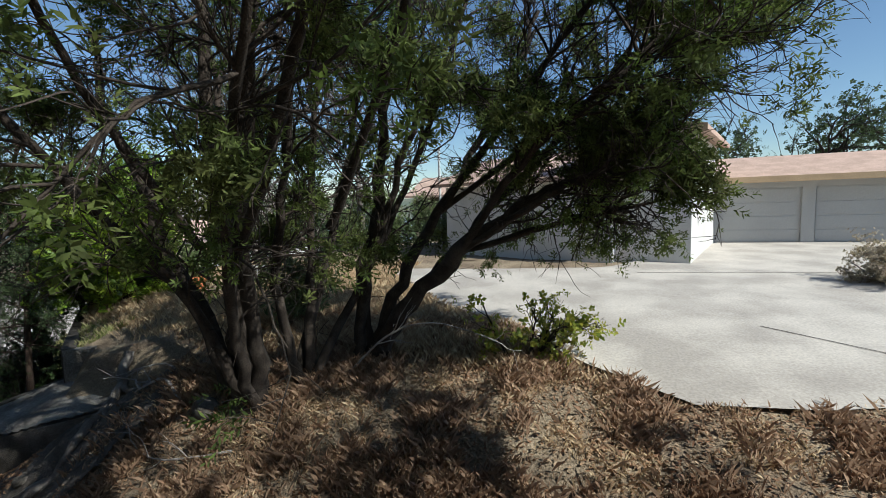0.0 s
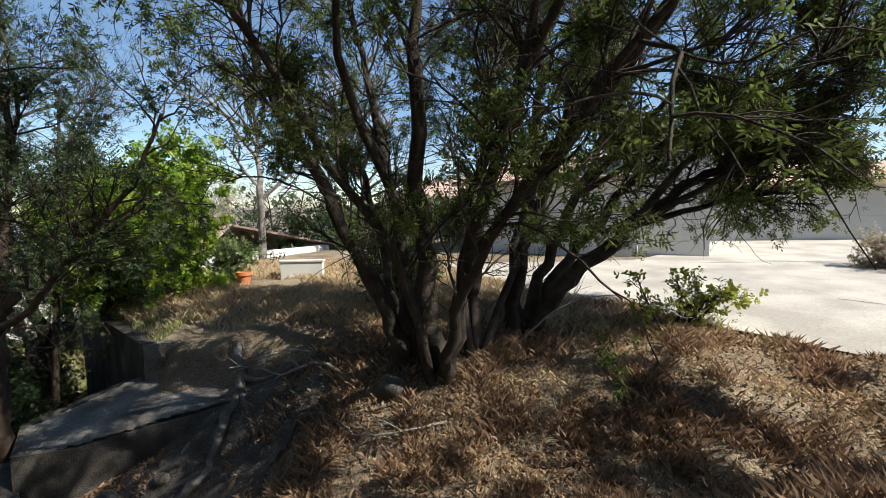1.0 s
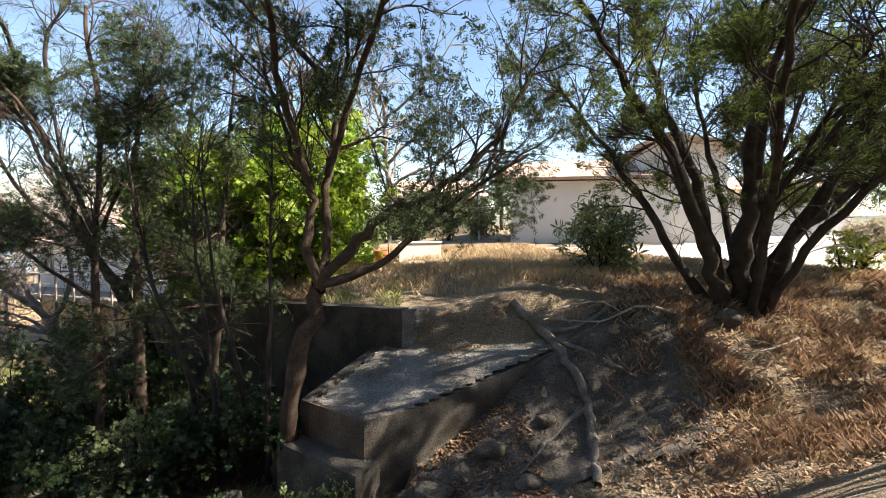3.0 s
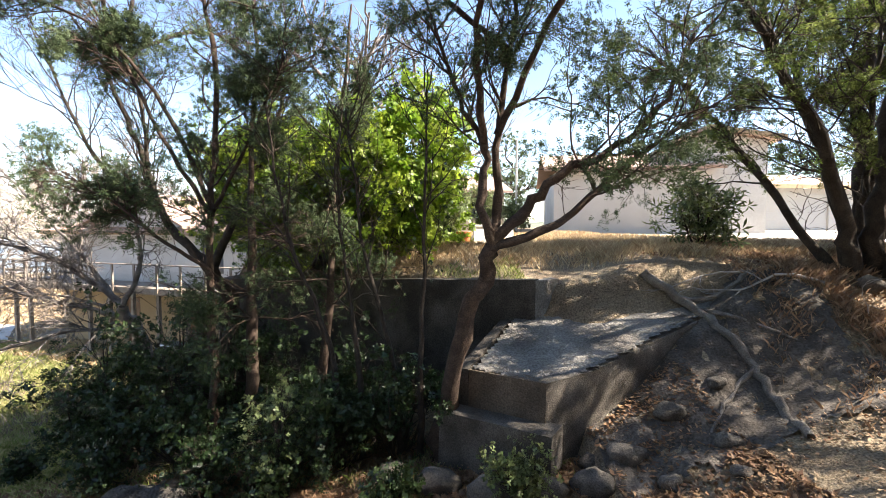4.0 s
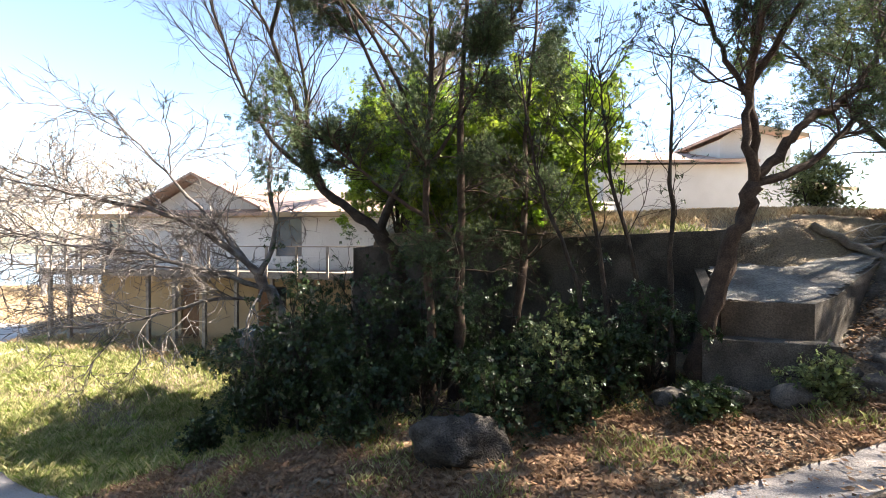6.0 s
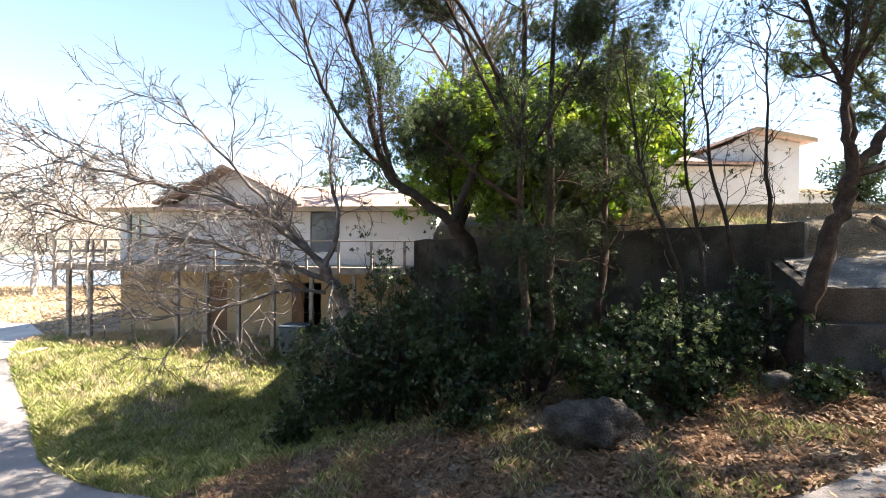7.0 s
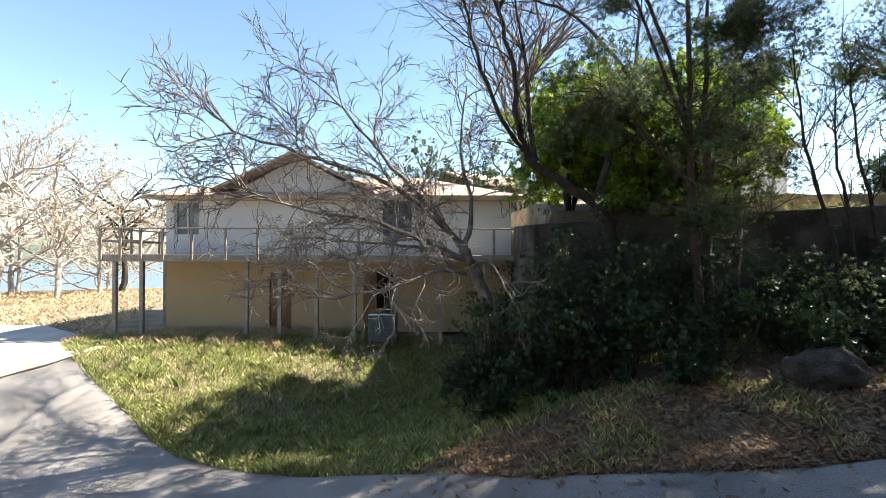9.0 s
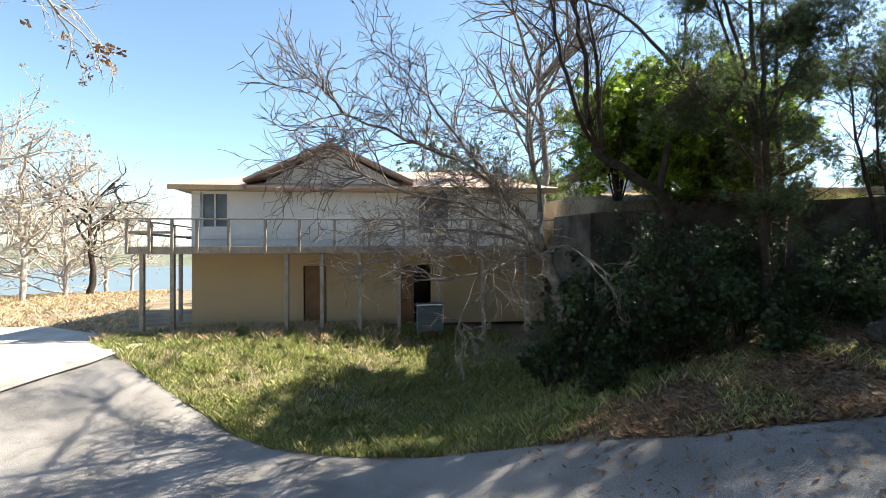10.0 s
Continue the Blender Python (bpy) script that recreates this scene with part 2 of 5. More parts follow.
def grid_mesh(name, xs, ys, height, material):
    nx, ny = len(xs), len(ys)
    verts = [(x, y, height(x, y)) for y in ys for x in xs]
    faces = [(j * nx + i, j * nx + i + 1, (j + 1) * nx + i + 1, (j + 1) * nx + i) for j in range(ny - 1) for i in range(nx - 1)]
    me = mesh_from(name, verts, faces, material)
    for p in me.polygons:
        p.use_smooth = True
    return me


def axis(points):
    out = []
    for a, b, step in points:
        n = max(1, round((b - a) / step))
        out += [a + (b - a) * k / n for k in range(n)]
    return out + [points[-1][1]]


def rough(x, y):
    near = 1 - smooth(14, 30, y)
    z = land(x, y) + near * (0.05 * noise.noise((x * 1.3, y * 1.3, 0)) + 0.025 * noise.noise((x * 5, y * 5, 3)))
    paved = on_road(x, y) or (ledge(x, y) > 0.12 and behind_wall(x, y) < -0.05 and -6.7 < x < -1.9)
    return z - 0.06 if paved else z


ground = new("ground", grid_mesh("ground", axis(((-400, -60, 20), (-60, -26, 1.5), (-26, 12, 0.14), (12, 40, 1.0), (40, 400, 20))),
                                 axis(((-200, -6, 8), (-6, 1, 0.5), (1, 14, 0.14), (14, 27, 0.4), (27, 80, 1.5), (80, 700, 20))), rough, M["ground"]))
tagged(ground, "uneven ground of dry straw grass, soil and brown leaf litter", "ground", kind="structure")


def strip(name, far, near, material, lift, over=10, step=0.3):
    """A paved strip between two edge lines given along x, laid on the land."""
    xs = axis(((far[0][0], far[-1][0], step),))
    verts, faces = [], []
    for x in xs:
        a, b = ramp_of(near, x), ramp_of(far, x)
        b += 0.10 * noise.noise((x * 1.7, 3.0, 0)) + 0.05 * noise.noise((x * 6, 8.0, 0))
        for k in range(over + 1):
            y = a + (b - a) * k / over
            verts.append((x, y, land(x, y) + lift))
    w = over + 1
    for i in range(len(xs) - 1):
        faces += [(i * w + k, (i + 1) * w + k, (i + 1) * w + k + 1, i * w + k + 1) for k in range(over)]
    me = mesh_from(name, verts, faces, material)
    for p in me.polygons:
        p.use_smooth = True
    return new(name, me)


tagged(strip("road", ROAD_FAR, ROAD_NEAR, M["road"], 0.0, 24), "worn pale asphalt drive strewn with leaf bits", "road", kind="structure")

PAD_FAR = ((-40, 27.0), (-26, 21.0), (-24, 18.2), (-22.7, 16.5))
PAD_NEAR = ((-40, 6.0), (-24.9, 13.9), (-23.5, 14.65), (-22.7, 15.6))
tagged(strip("parking_pad", PAD_FAR, PAD_NEAR, M["concrete"], 0.05, 16), "bright sunlit concrete pad beside the house", "paving", kind="structure")
DRIVE_BACK = ((-0.9, 13.5), (2, 13.9), (5, 14.6), (7, 18.0), (9, 21.6), (14, 22.3), (26, 22.6))
DRIVE_FRONT = ((-0.9, 12.6), (1.5, 10.0), (3.5, 8.7), (5.2, 7.2), (6.3, 6.6), (7.6, 6.8), (9, 7.3), (14, 9.0), (26, 14.0))
tagged(strip("driveway", DRIVE_BACK, DRIVE_FRONT, M["concrete"], 0.06, 30, 0.4), "sunlit pale concrete driveway with saw-cut joints", "driveway", kind="structure")


def drive_joint(a, b):
    """A saw-cut joint: a thin dark strip set in the concrete."""
    bm, last = bmesh.new(), None
    for k in range(25):
        x, y = a[0] + (b[0] - a[0]) * k / 24, a[1] + (b[1] - a[1]) * k / 24
        row = [bm.verts.new((x, y + w, land(x, y + w) + 0.068)) for w in (-0.014, 0.014)]
        if last:
            bm.faces.new((last[0], row[0], row[1], last[1]))
        last = row
    part("joint", bm, M["dark"], bpy.data.objects["driveway"], "dark saw-cut joint")


drive_joint((7.55, 9.45), (10.2, 7.4))
drive_joint((5.8, 13.87), (12.0, 14.9))


# vegetation helpers
def fast_mesh(name, verts, loops, size, material):
    """A mesh of equal faces from arrays: verts (n, 3) and loops (m, size)."""
    me = bpy.data.meshes.new(name)
    verts, loops = np.asarray(verts, np.float32), np.asarray(loops, np.int32)
    me.vertices.add(len(verts))
    me.vertices.foreach_set("co", verts.ravel())
    me.loops.add(loops.size)
    me.loops.foreach_set("vertex_index", loops.ravel())
    me.polygons.add(len(loops))
    me.polygons.foreach_set("loop_start", np.arange(0, loops.size, size, dtype=np.int32))
    me.update(calc_edges=True)
    me.materials.append(material)
    return me


def unit(v):
    return v / (np.linalg.norm(v, axis=-1, keepdims=True) + 1e-9)


class Plant:
    """The wood of a plant as tubes, and the places of its leaves."""

    def __init__(self, seed):
        self.rng = np.random.default_rng(seed)
        self.tubes, self.tips = [], []

    def limb(self, pts, r0, r1):
        """A limb along given points, rounded off by a smooth curve through them."""
        pts = np.asarray(pts, float)
        t = np.linspace(0, len(pts) - 1, 5 * (len(pts) - 1) + 1)
        i = np.clip(t.astype(int), 0, len(pts) - 2)
        f = (t - i)[:, None]
        p0, p1, p2, p3 = pts[np.maximum(i - 1, 0)], pts[i], pts[i + 1], pts[np.minimum(i + 2, len(pts) - 1)]
        out = 0.5 * (2 * p1 + (p2 - p0) * f + (2 * p0 - 5 * p1 + 4 * p2 - p3) * f**2 + (3 * p1 - p0 - 3 * p2 + p3) * f**3)
        out[1:-1] += self.rng.normal(size=(len(out) - 2, 3)) * 0.25 * r0
        self.tubes.append((out, np.linspace(r0, r1, len(out))))
        return out

    def shoot(self, p, d, length, r, level, spec):
        """A branch that wanders, forks and ends in leaf tips."""
        rng, n = self.rng, spec.get("segs", (6, 5, 4, 3))[min(level, 3)]
        d, pts = unit(np.asarray(d, float)), [np.asarray(p, float)]
        lift = spec.get("lift", (0.0, 0.0, 0.0, 0.0))[min(level, 3)]
        for k in range(n):
            d = unit(d + rng.normal(size=3) * spec.get("wander", 0.16) + np.array((0, 0, lift)))
            pts.append(pts[-1] + d * length / n)
        pts = np.array(pts)
        self.tubes.append((pts, np.linspace(r, r * spec.get("taper", 0.45), len(pts))))
        last = level >= spec["levels"] - 1
        if last or level >= spec.get("leaf_from", 9):
            for k in range(1, len(pts)):
                self.tips.append((pts[k], unit(pts[k] - pts[k - 1])))
        if last:
            return
        for k in range(spec["kids"][min(level, len(spec["kids"]) - 1)]):
            f = rng.uniform(0.25, 1.0)
            i = min(int(f * n), n - 1)
            start = pts[i] + (pts[i + 1] - pts[i]) * (f * n - i)
            side = unit(np.cross(d, rng.normal(size=3)))
            a = radians(rng.uniform(*spec.get("angle", (25, 60))))
            base = unit(pts[i + 1] - pts[i])
            self.shoot(start, base * math.cos(a) + side * math.sin(a), length * rng.uniform(*spec.get("ratio", (0.45, 0.7))), max(r * spec.get("thin", 0.5), spec.get("least", 0.003)), level + 1, spec)

    def clothe(self, line, count, length, r, spec, start=0.2, out=None, level=0, bare=False):
        """Side branches along a limb."""
        rng, known = self.rng, len(self.tips)
        for k in range(count):
            f = rng.uniform(start, 1.0) * (len(line) - 1)
            i = min(int(f), len(line) - 2)
            p, along = line[i] + (line[i + 1] - line[i]) * (f - i), unit(line[i + 1] - line[i])
            side = unit(np.cross(along, rng.normal(size=3)))
            a = radians(rng.uniform(*spec.get("angle", (25, 60))))
            d = along * math.cos(a) + side * math.sin(a)
            if out is not None:
                d = d + np.asarray(out) * rng.uniform(0, 1)
            self.shoot(p, d, length * rng.uniform(0.6, 1.2), r, level, spec)
        if bare:
            del self.tips[known:]

    def wood(self, name, material):
        verts, faces, n0 = [], [], 0
        for pts, rad in self.tubes:
            k = 9 if rad[0] > 0.06 else 6 if rad[0] > 0.025 else 4 if rad[0] > 0.01 else 3
            tang = unit(np.gradient(pts, axis=0))
            ref = np.array((1.0, 0.0, 0.0)) if abs(tang[0][0]) < 0.8 else np.array((0.0, 1.0, 0.0))
            u = unit(np.cross(tang, ref))
            v = np.cross(tang, u)
            ang = np.arange(k) * 2 * math.pi / k
            knob = 1 + (0.12 * self.rng.normal(size=(len(pts), k)) if rad[0] > 0.04 else 0)
            ring = pts[:, None] + (rad[:, None] * knob)[..., None] * (np.cos(ang)[None, :, None] * u[:, None] + np.sin(ang)[None, :, None] * v[:, None])
            verts.append(ring.reshape(-1, 3))
            i, j = np.meshgrid(np.arange(len(pts) - 1), np.arange(k), indexing="ij")
            a, b = i * k + j, i * k + (j + 1) % k
            faces.append((np.stack([a, b, b + k, a + k], -1).reshape(-1, 4)) + n0)
            n0 += ring.shape[0] * k
        me = fast_mesh(name, np.concatenate(verts), np.concatenate(faces), 4, material)
        me.polygons.foreach_set("use_smooth", np.ones(len(me.polygons), bool))
        return me


def sprig_juniper(rng):
    """A plume of fine scaly leaflets round a stem."""
    out = []
    for k in range(11):
        f, a = k / 11, k * 2.4
        base = np.array((0, 0, f * 0.62))
        d = unit(np.array((math.cos(a) * 0.85, math.sin(a) * 0.85, 0.6)))
        s = unit(np.cross(d, (0.3, 0.2, 1.0))) * 0.05
        ln = 0.44 - 0.2 * f
        out.append([base - s * 0.4, base + d * ln * 0.5 - s, base + d * ln, base + d * ln * 0.5 + s])
    return np.array(out)


def sprig_broad(rng, n=5, wide=0.2, long=0.55):
    """A few flat leaves round a twig's end."""
    out = []
    for k in range(n):
        a, f = k * 2.4 + 0.3, k / n
        base = np.array((0, 0, f * 0.5))
        d = unit(np.array((math.cos(a), math.sin(a), 0.35)))
        s = unit(np.cross(d, (0, 0, 1.0))) * wide
        out.append([base, base + d * long * 0.5 - s + (0, 0, 0.04), base + d * long - np.array((0, 0, 0.08)), base + d * long * 0.5 + s + (0, 0, 0.04)])
    return np.array(out)


def leaf_mesh(name, tips, template, size, material, rng, per=3, spread=0.08, droop=0.0, keep=1.0, gap=None):
    """Sprigs at leaf tips, turned at random about the twig, in clumps with gaps between them."""
    if gap is not None:
        tips = [q for q in tips if noise.noise(Vector(q[0]) * 1.25) + 0.4 * noise.noise(Vector(q[0]) * 3.1) > gap]
    p = np.array([t[0] for t in tips])
    d = np.array([t[1] for t in tips])
    p, d = np.repeat(p, per, 0), np.repeat(d, per, 0)
    if keep < 1:
        m = rng.random(len(p)) < keep
        p, d = p[m], d[m]
    p = p + rng.normal(size=p.shape) * spread
    d = unit(d + rng.normal(size=d.shape) * 0.55 + np.array((0, 0, -droop)))
    u = unit(np.cross(d, unit(rng.normal(size=d.shape))))
    v = np.cross(d, u)
    s = size * rng.uniform(0.6, 1.3, size=(len(p), 1, 1, 1))
    t = template[None] * s
    verts = p[:, None, None] + t[..., 0:1] * u[:, None, None] + t[..., 1:2] * v[:, None, None] + t[..., 2:3] * d[:, None, None]
    n = verts.shape[0] * verts.shape[1]
    return fast_mesh(name, verts.reshape(-1, 3), np.arange(n * 4).reshape(-1, 4), 4, material)


def finish(plant, name, loc, bark, label, category, leaves=None, group=""):
    """Gathers wood and leaves under one thing at its base."""
    base = np.array(loc)
    plant.tubes = [(p - base, r) for p, r in plant.tubes]
    plant.tips = [(p - base, d) for p, d in plant.tips]
    ob = empty(name, loc)
    tagged(ob, label, category, group)
    whole = plant.tubes
    for n, q in enumerate([q for q in whole if q[1][0] >= 0.045]):
        plant.tubes = [q]
        w = new("limb" if n else "trunk", plant.wood("limb", bark))
        w.parent = ob
    for kind, lo, hi in (("branch_wood", 0.0101, 0.045), ("twig_wood", 0.0, 0.0101)):
        plant.tubes = [q for q in whole if lo <= q[1][0] < hi]
        if plant.tubes:
            w = tagged(new(kind, plant.wood(kind, bark)), kind="stuff")
            w.parent = ob
    plant.tubes = whole
    if leaves:
        template, size, material, per, spread, droop, keep, gap = (*leaves, None)[:8]
        c = new("crown", leaf_mesh("crown", plant.tips, template, size, material, plant.rng, per, spread, droop, keep, gap))
        c.parent = ob
    return ob


RNG = np.random.default_rng(7)
JUNIPER, BROAD, LONG = sprig_juniper(RNG), sprig_broad(RNG), sprig_broad(RNG, 6, 0.09, 0.8)
CEDAR_SPEC = dict(levels=3, kids=(5, 4), angle=(25, 65), ratio=(0.4, 0.65), wander=0.2, lift=(0.02, 0.0, -0.03, 0), thin=0.5)


# the many-stemmed juniper at the top of the slope
def juniper_tree():
    t = Plant(11)
    b = np.array((0.85, 5.65, 0.25))
    stems = (
        ((-0.4, 0, 0), (-0.65, -0.1, 0.9), (-1.3, -0.2, 2.4), (-2.3, -0.1, 4.0), (-3.1, 0.2, 5.6)),
        ((-0.3, 0.1, 0), (-0.45, 0.2, 1.1), (-0.75, 0.5, 2.6), (-1.3, 0.9, 4.4), (-1.7, 1.0, 6.3)),
        ((0, 0, 0), (-0.05, -0.1, 1.3), (-0.1, -0.3, 3.0), (-0.05, -0.3, 4.8), (0.1, -0.3, 6.8)),
        ((0.15, 0.1, 0), (0.3, 0.1, 1.2), (0.5, 0.3, 2.8), (0.7, 0.4, 4.6), (1.1, 0.5, 6.6)),
        ((0.3, 0.1, 0), (0.65, 0.3, 1.0), (1.2, 0.9, 2.3), (1.9, 1.6, 3.8), (2.6, 2.2, 5.6)),
        ((0.4, 0, 0), (0.95, 0.0, 0.9), (1.9, 0.0, 1.8), (2.6, 0.2, 2.35), (3.3, 0.5, 2.7), (3.8, 0.7, 2.75)),
        ((0.35, 0.2, 0), (0.8, 0.5, 0.9), (1.6, 1.1, 1.9), (2.5, 1.4, 2.9), (3.5, 1.7, 3.9), (4.2, 1.8, 5.0)),
        ((0.2, -0.1, 0), (0.45, -0.4, 1.2), (1.0, -0.9, 2.8), (1.5, -1.1, 4.4), (1.9, -1.0, 6.0)),
        ((-0.45, 0.2, 0), (-0.95, 0.8, 1.2), (-1.7, 1.6, 2.9), (-2.6, 2.2, 4.4)),
        ((0.0, -0.2, 0), (-0.2, -0.7, 1.5), (-0.8, -1.7, 3.2), (-1.3, -2.5, 4.6)),
        ((0.2, -0.2, 0), (0.6, -0.8, 1.4), (1.6, -1.6, 2.9), (2.6, -2.2, 4.0)),
        ((0.7, -0.9, 1.8), (2.0, -1.4, 3.3), (3.1, -1.9, 4.7), (4.0, -2.2, 5.6)),
        ((0.6, -0.5, 2.4), (1.6, -1.2, 4.2), (2.6, -2.2, 5.2), (3.6, -3.0, 5.6)),
        ((1.2, 0.3, 2.4), (2.4, -0.3, 3.9), (3.2, -0.8, 5.0), (4.0, -1.2, 6.1)),
        ((-0.2, -0.5, 2.2), (-0.6, -1.4, 4.0), (0.2, -2.4, 5.2), (1.2, -3.0, 5.8)),
        ((0.45, 0.6, 0.1), (0.5, 0.7, 1.3), (0.6, 0.7, 2.8), (0.8, 0.8, 4.8)),
        ((0.9, 1.1, 0.15), (1.15, 1.2, 1.4), (1.6, 1.3, 2.9), (2.3, 1.4, 4.8)),
        ((0.5, 0.4, 0.1), (0.35, 0.2, 1.4), (0.9, -0.2, 2.8), (1.5, -0.5, 4.4)),
        ((1.9, 0.0, 1.8), (2.8, -0.2, 2.9), (3.7, -0.3, 3.6), (4.4, -0.2, 4.2)),
        ((1.2, 0.9, 2.3), (2.4, 0.6, 3.6), (3.4, 0.4, 4.7), (4.3, 0.3, 5.6)),
        ((0.3, 0.4, 0.0), (0.4, 1.2, 1.8), (0.4, 2.0, 3.6), (0.5, 2.6, 5.4)),
        ((0.6, 0.5, 0.2), (1.3, 1.5, 2.2), (1.8, 2.3, 4.0), (2.2, 2.6, 5.6)),
        ((1.9, 0.0, 1.8), (3.1, -0.1, 2.5), (3.9, 0.0, 2.85), (4.4, 0.1, 3.2)),
        ((1.6, 0.6, 1.7), (2.8, 0.5, 2.05), (3.5, 0.4, 2.25), (3.9, 0.3, 2.3)),
        ((1.2, 0.9, 2.3), (2.8, 0.7, 3.3), (3.9, 0.4, 3.9), (4.6, 0.3, 4.4)),
    )
    for k, s in enumerate(stems):
        r = (0.15, 0.14, 0.18, 0.15, 0.12, 0.15, 0.11, 0.12, 0.10, 0.08, 0.08, 0.06, 0.06, 0.06, 0.06, 0.09, 0.09, 0.08, 0.06, 0.06, 0.08, 0.07, 0.05, 0.05, 0.05)[k]
        far = np.array((0.75, 1.2, 0.2)) if k in (3, 4, 5, 6, 18, 19, 22, 23, 24) else np.zeros(3)
        line = t.limb(b + far + np.array(s), r, 0.03)
        many = 18 if k in (0, 1, 8) else 13 if k > 21 else 22 if k > 17 else 24 if k in (5, 6) else 14 if k in (9, 10) else 5 if k in (11, 12, 13, 14) else 12
        start = 0.38 if k in (0, 1, 8) else 0.55 if k in (20, 21) else 0.3 if k > 17 else 0.56 if k < 5 else 0.26 if k in (9, 10) else 0.36 if k > 14 else 0.48
        t.clothe(line, many, 0.75 if k > 21 else 1.3, 0.020, CEDAR_SPEC, start, (0, 0, -0.1 if k in (5, 6) else 0.15))
        t.clothe(line, 4, 0.7 if k > 21 else 1.7, 0.022, CEDAR_SPEC, 0.8, (0, -0.1, 0.3))
        t.clothe(line, 6, 0.8, 0.010, dict(levels=2, kids=(3,), wander=0.25, angle=(40, 90)), 0.15, bare=True)
    return finish(t, "juniper_tree", tuple(b), M["bark"], "dark many-stemmed juniper with dense drooping olive-green foliage", "tree", (JUNIPER, 0.20, M["cedar"], 4, 0.09, 0.12, 1.0, 0.31))


juniper_tree()


# the leaning tree in front of the ledge
def leaning_tree():
    t = Plant(23)
    b = np.array((-6.7, 5.0, -2.35))
    trunk = t.limb(b + np.array(((0, 0, 0), (0.12, -0.1, 1.2), (0.45, -0.25, 2.4), (0.68, -0.35, 3.2))), 0.15, 0.11)
    fork = trunk[-1]
    spec = dict(CEDAR_SPEC, levels=3, kids=(4, 3), lift=(0.03, 0.03, 0, 0))
    for s, r in ((((0, 0, 0), (-0.15, 0, 0.6), (-0.1, 0.1, 1.4), (-0.45, 0.2, 2.1), (-0.8, 0.3, 3.2)), 0.08),
                 (((0, 0, 0), (0.1, 0.1, 0.7), (0.1, 0.2, 1.6), (0.3, 0.3, 2.8), (0.4, 0.4, 4.0)), 0.08),
                 (((0, 0, 0.1), (0.5, 0.0, 0.55), (1.0, 0.0, 1.1), (1.8, 0.1, 1.45), (2.6, 0.3, 2.2), (3.1, 0.4, 3.2)), 0.085),
                 (((0, 0, 0), (0.8, -0.1, 0.3), (1.5, -0.1, 0.85), (2.2, 0.0, 1.4), (3.0, 0.1, 1.9)), 0.065),
                 (((-0.1, 0.1, 1.4), (-0.3, -0.5, 2.6), (-0.2, -1.2, 3.6), (0.2, -1.9, 4.6)), 0.06),
                 (((0.1, 0.2, 1.6), (0.7, -0.3, 3.0), (1.3, -0.9, 4.2), (2.1, -1.4, 5.2)), 0.06),
                 (((0.3, 0.3, 2.8), (-0.6, 0.8, 3.8), (-1.3, 0.9, 5.0)), 0.05)):
        line = t.limb(fork + np.array(s), r, 0.02)
        t.clothe(line, 14, 1.3, 0.018, spec, 0.45, (0, 0, 0.2))
        t.clothe(line, 6, 0.6, 0.009, dict(levels=2, kids=(3,), wander=0.25, angle=(40, 90)), 0.3, bare=True)
    return finish(t, "leaning_cedar_tree", tuple(b), M["bark_red"], "leaning forked cedar with reddish-brown bark and sparse foliage", "tree", (JUNIPER, 0.16, M["cedar_blue"], 4, 0.09, 0.0, 1.0, 0.03))


leaning_tree()


def cedar_pole_tree(loc, height, seed, r=0.09, lean=(0.0, 0.0), dense=1.0, label="", name="cedar_tree"):
    """A young cedar: one straight stem, side branches that droop at their ends."""
    t = Plant(seed)
    b = np.array(loc)
    top = np.array((lean[0], lean[1], height))
    line = t.limb([b, b + top * 0.3 + (0.05, 0, 0), b + top * 0.6 - (0.04, 0, 0), b + top], r, 0.02)
    spec = dict(levels=3, kids=(5, 3), angle=(30, 70), ratio=(0.35, 0.6), wander=0.18, lift=(0.02, 0, -0.03, 0), thin=0.5)
    for k in range(int(26 * dense)):
        f = t.rng.uniform(0.33, 0.98)
        i = int(f * (len(line) - 1))
        a = t.rng.uniform(0, 2 * math.pi)
        t.shoot(line[i], (math.cos(a), math.sin(a), t.rng.uniform(0.0, 0.5)), (0.5 + 1.5 * (1 - f)) * t.rng.uniform(0.6, 1.15), 0.018, 0, spec)
    return finish(t, name, loc, M["bark_red"], label, "tree", (JUNIPER, 0.16, M["cedar_blue"], 4, 0.09, 0.05, 1.0, 0.08))


cedar_pole_tree((-10.2, 6.9, -3.2), 8.8, 31, 0.13, (0.3, 0.2), 1.45, "straight cedar with ragged grey-green foliage below the wall")
cedar_pole_tree((-9.0, 7.2, -2.9), 8.4, 33, 0.10, (0.7, 0.4), 1.2, "tall slim cedar beside the retaining wall")


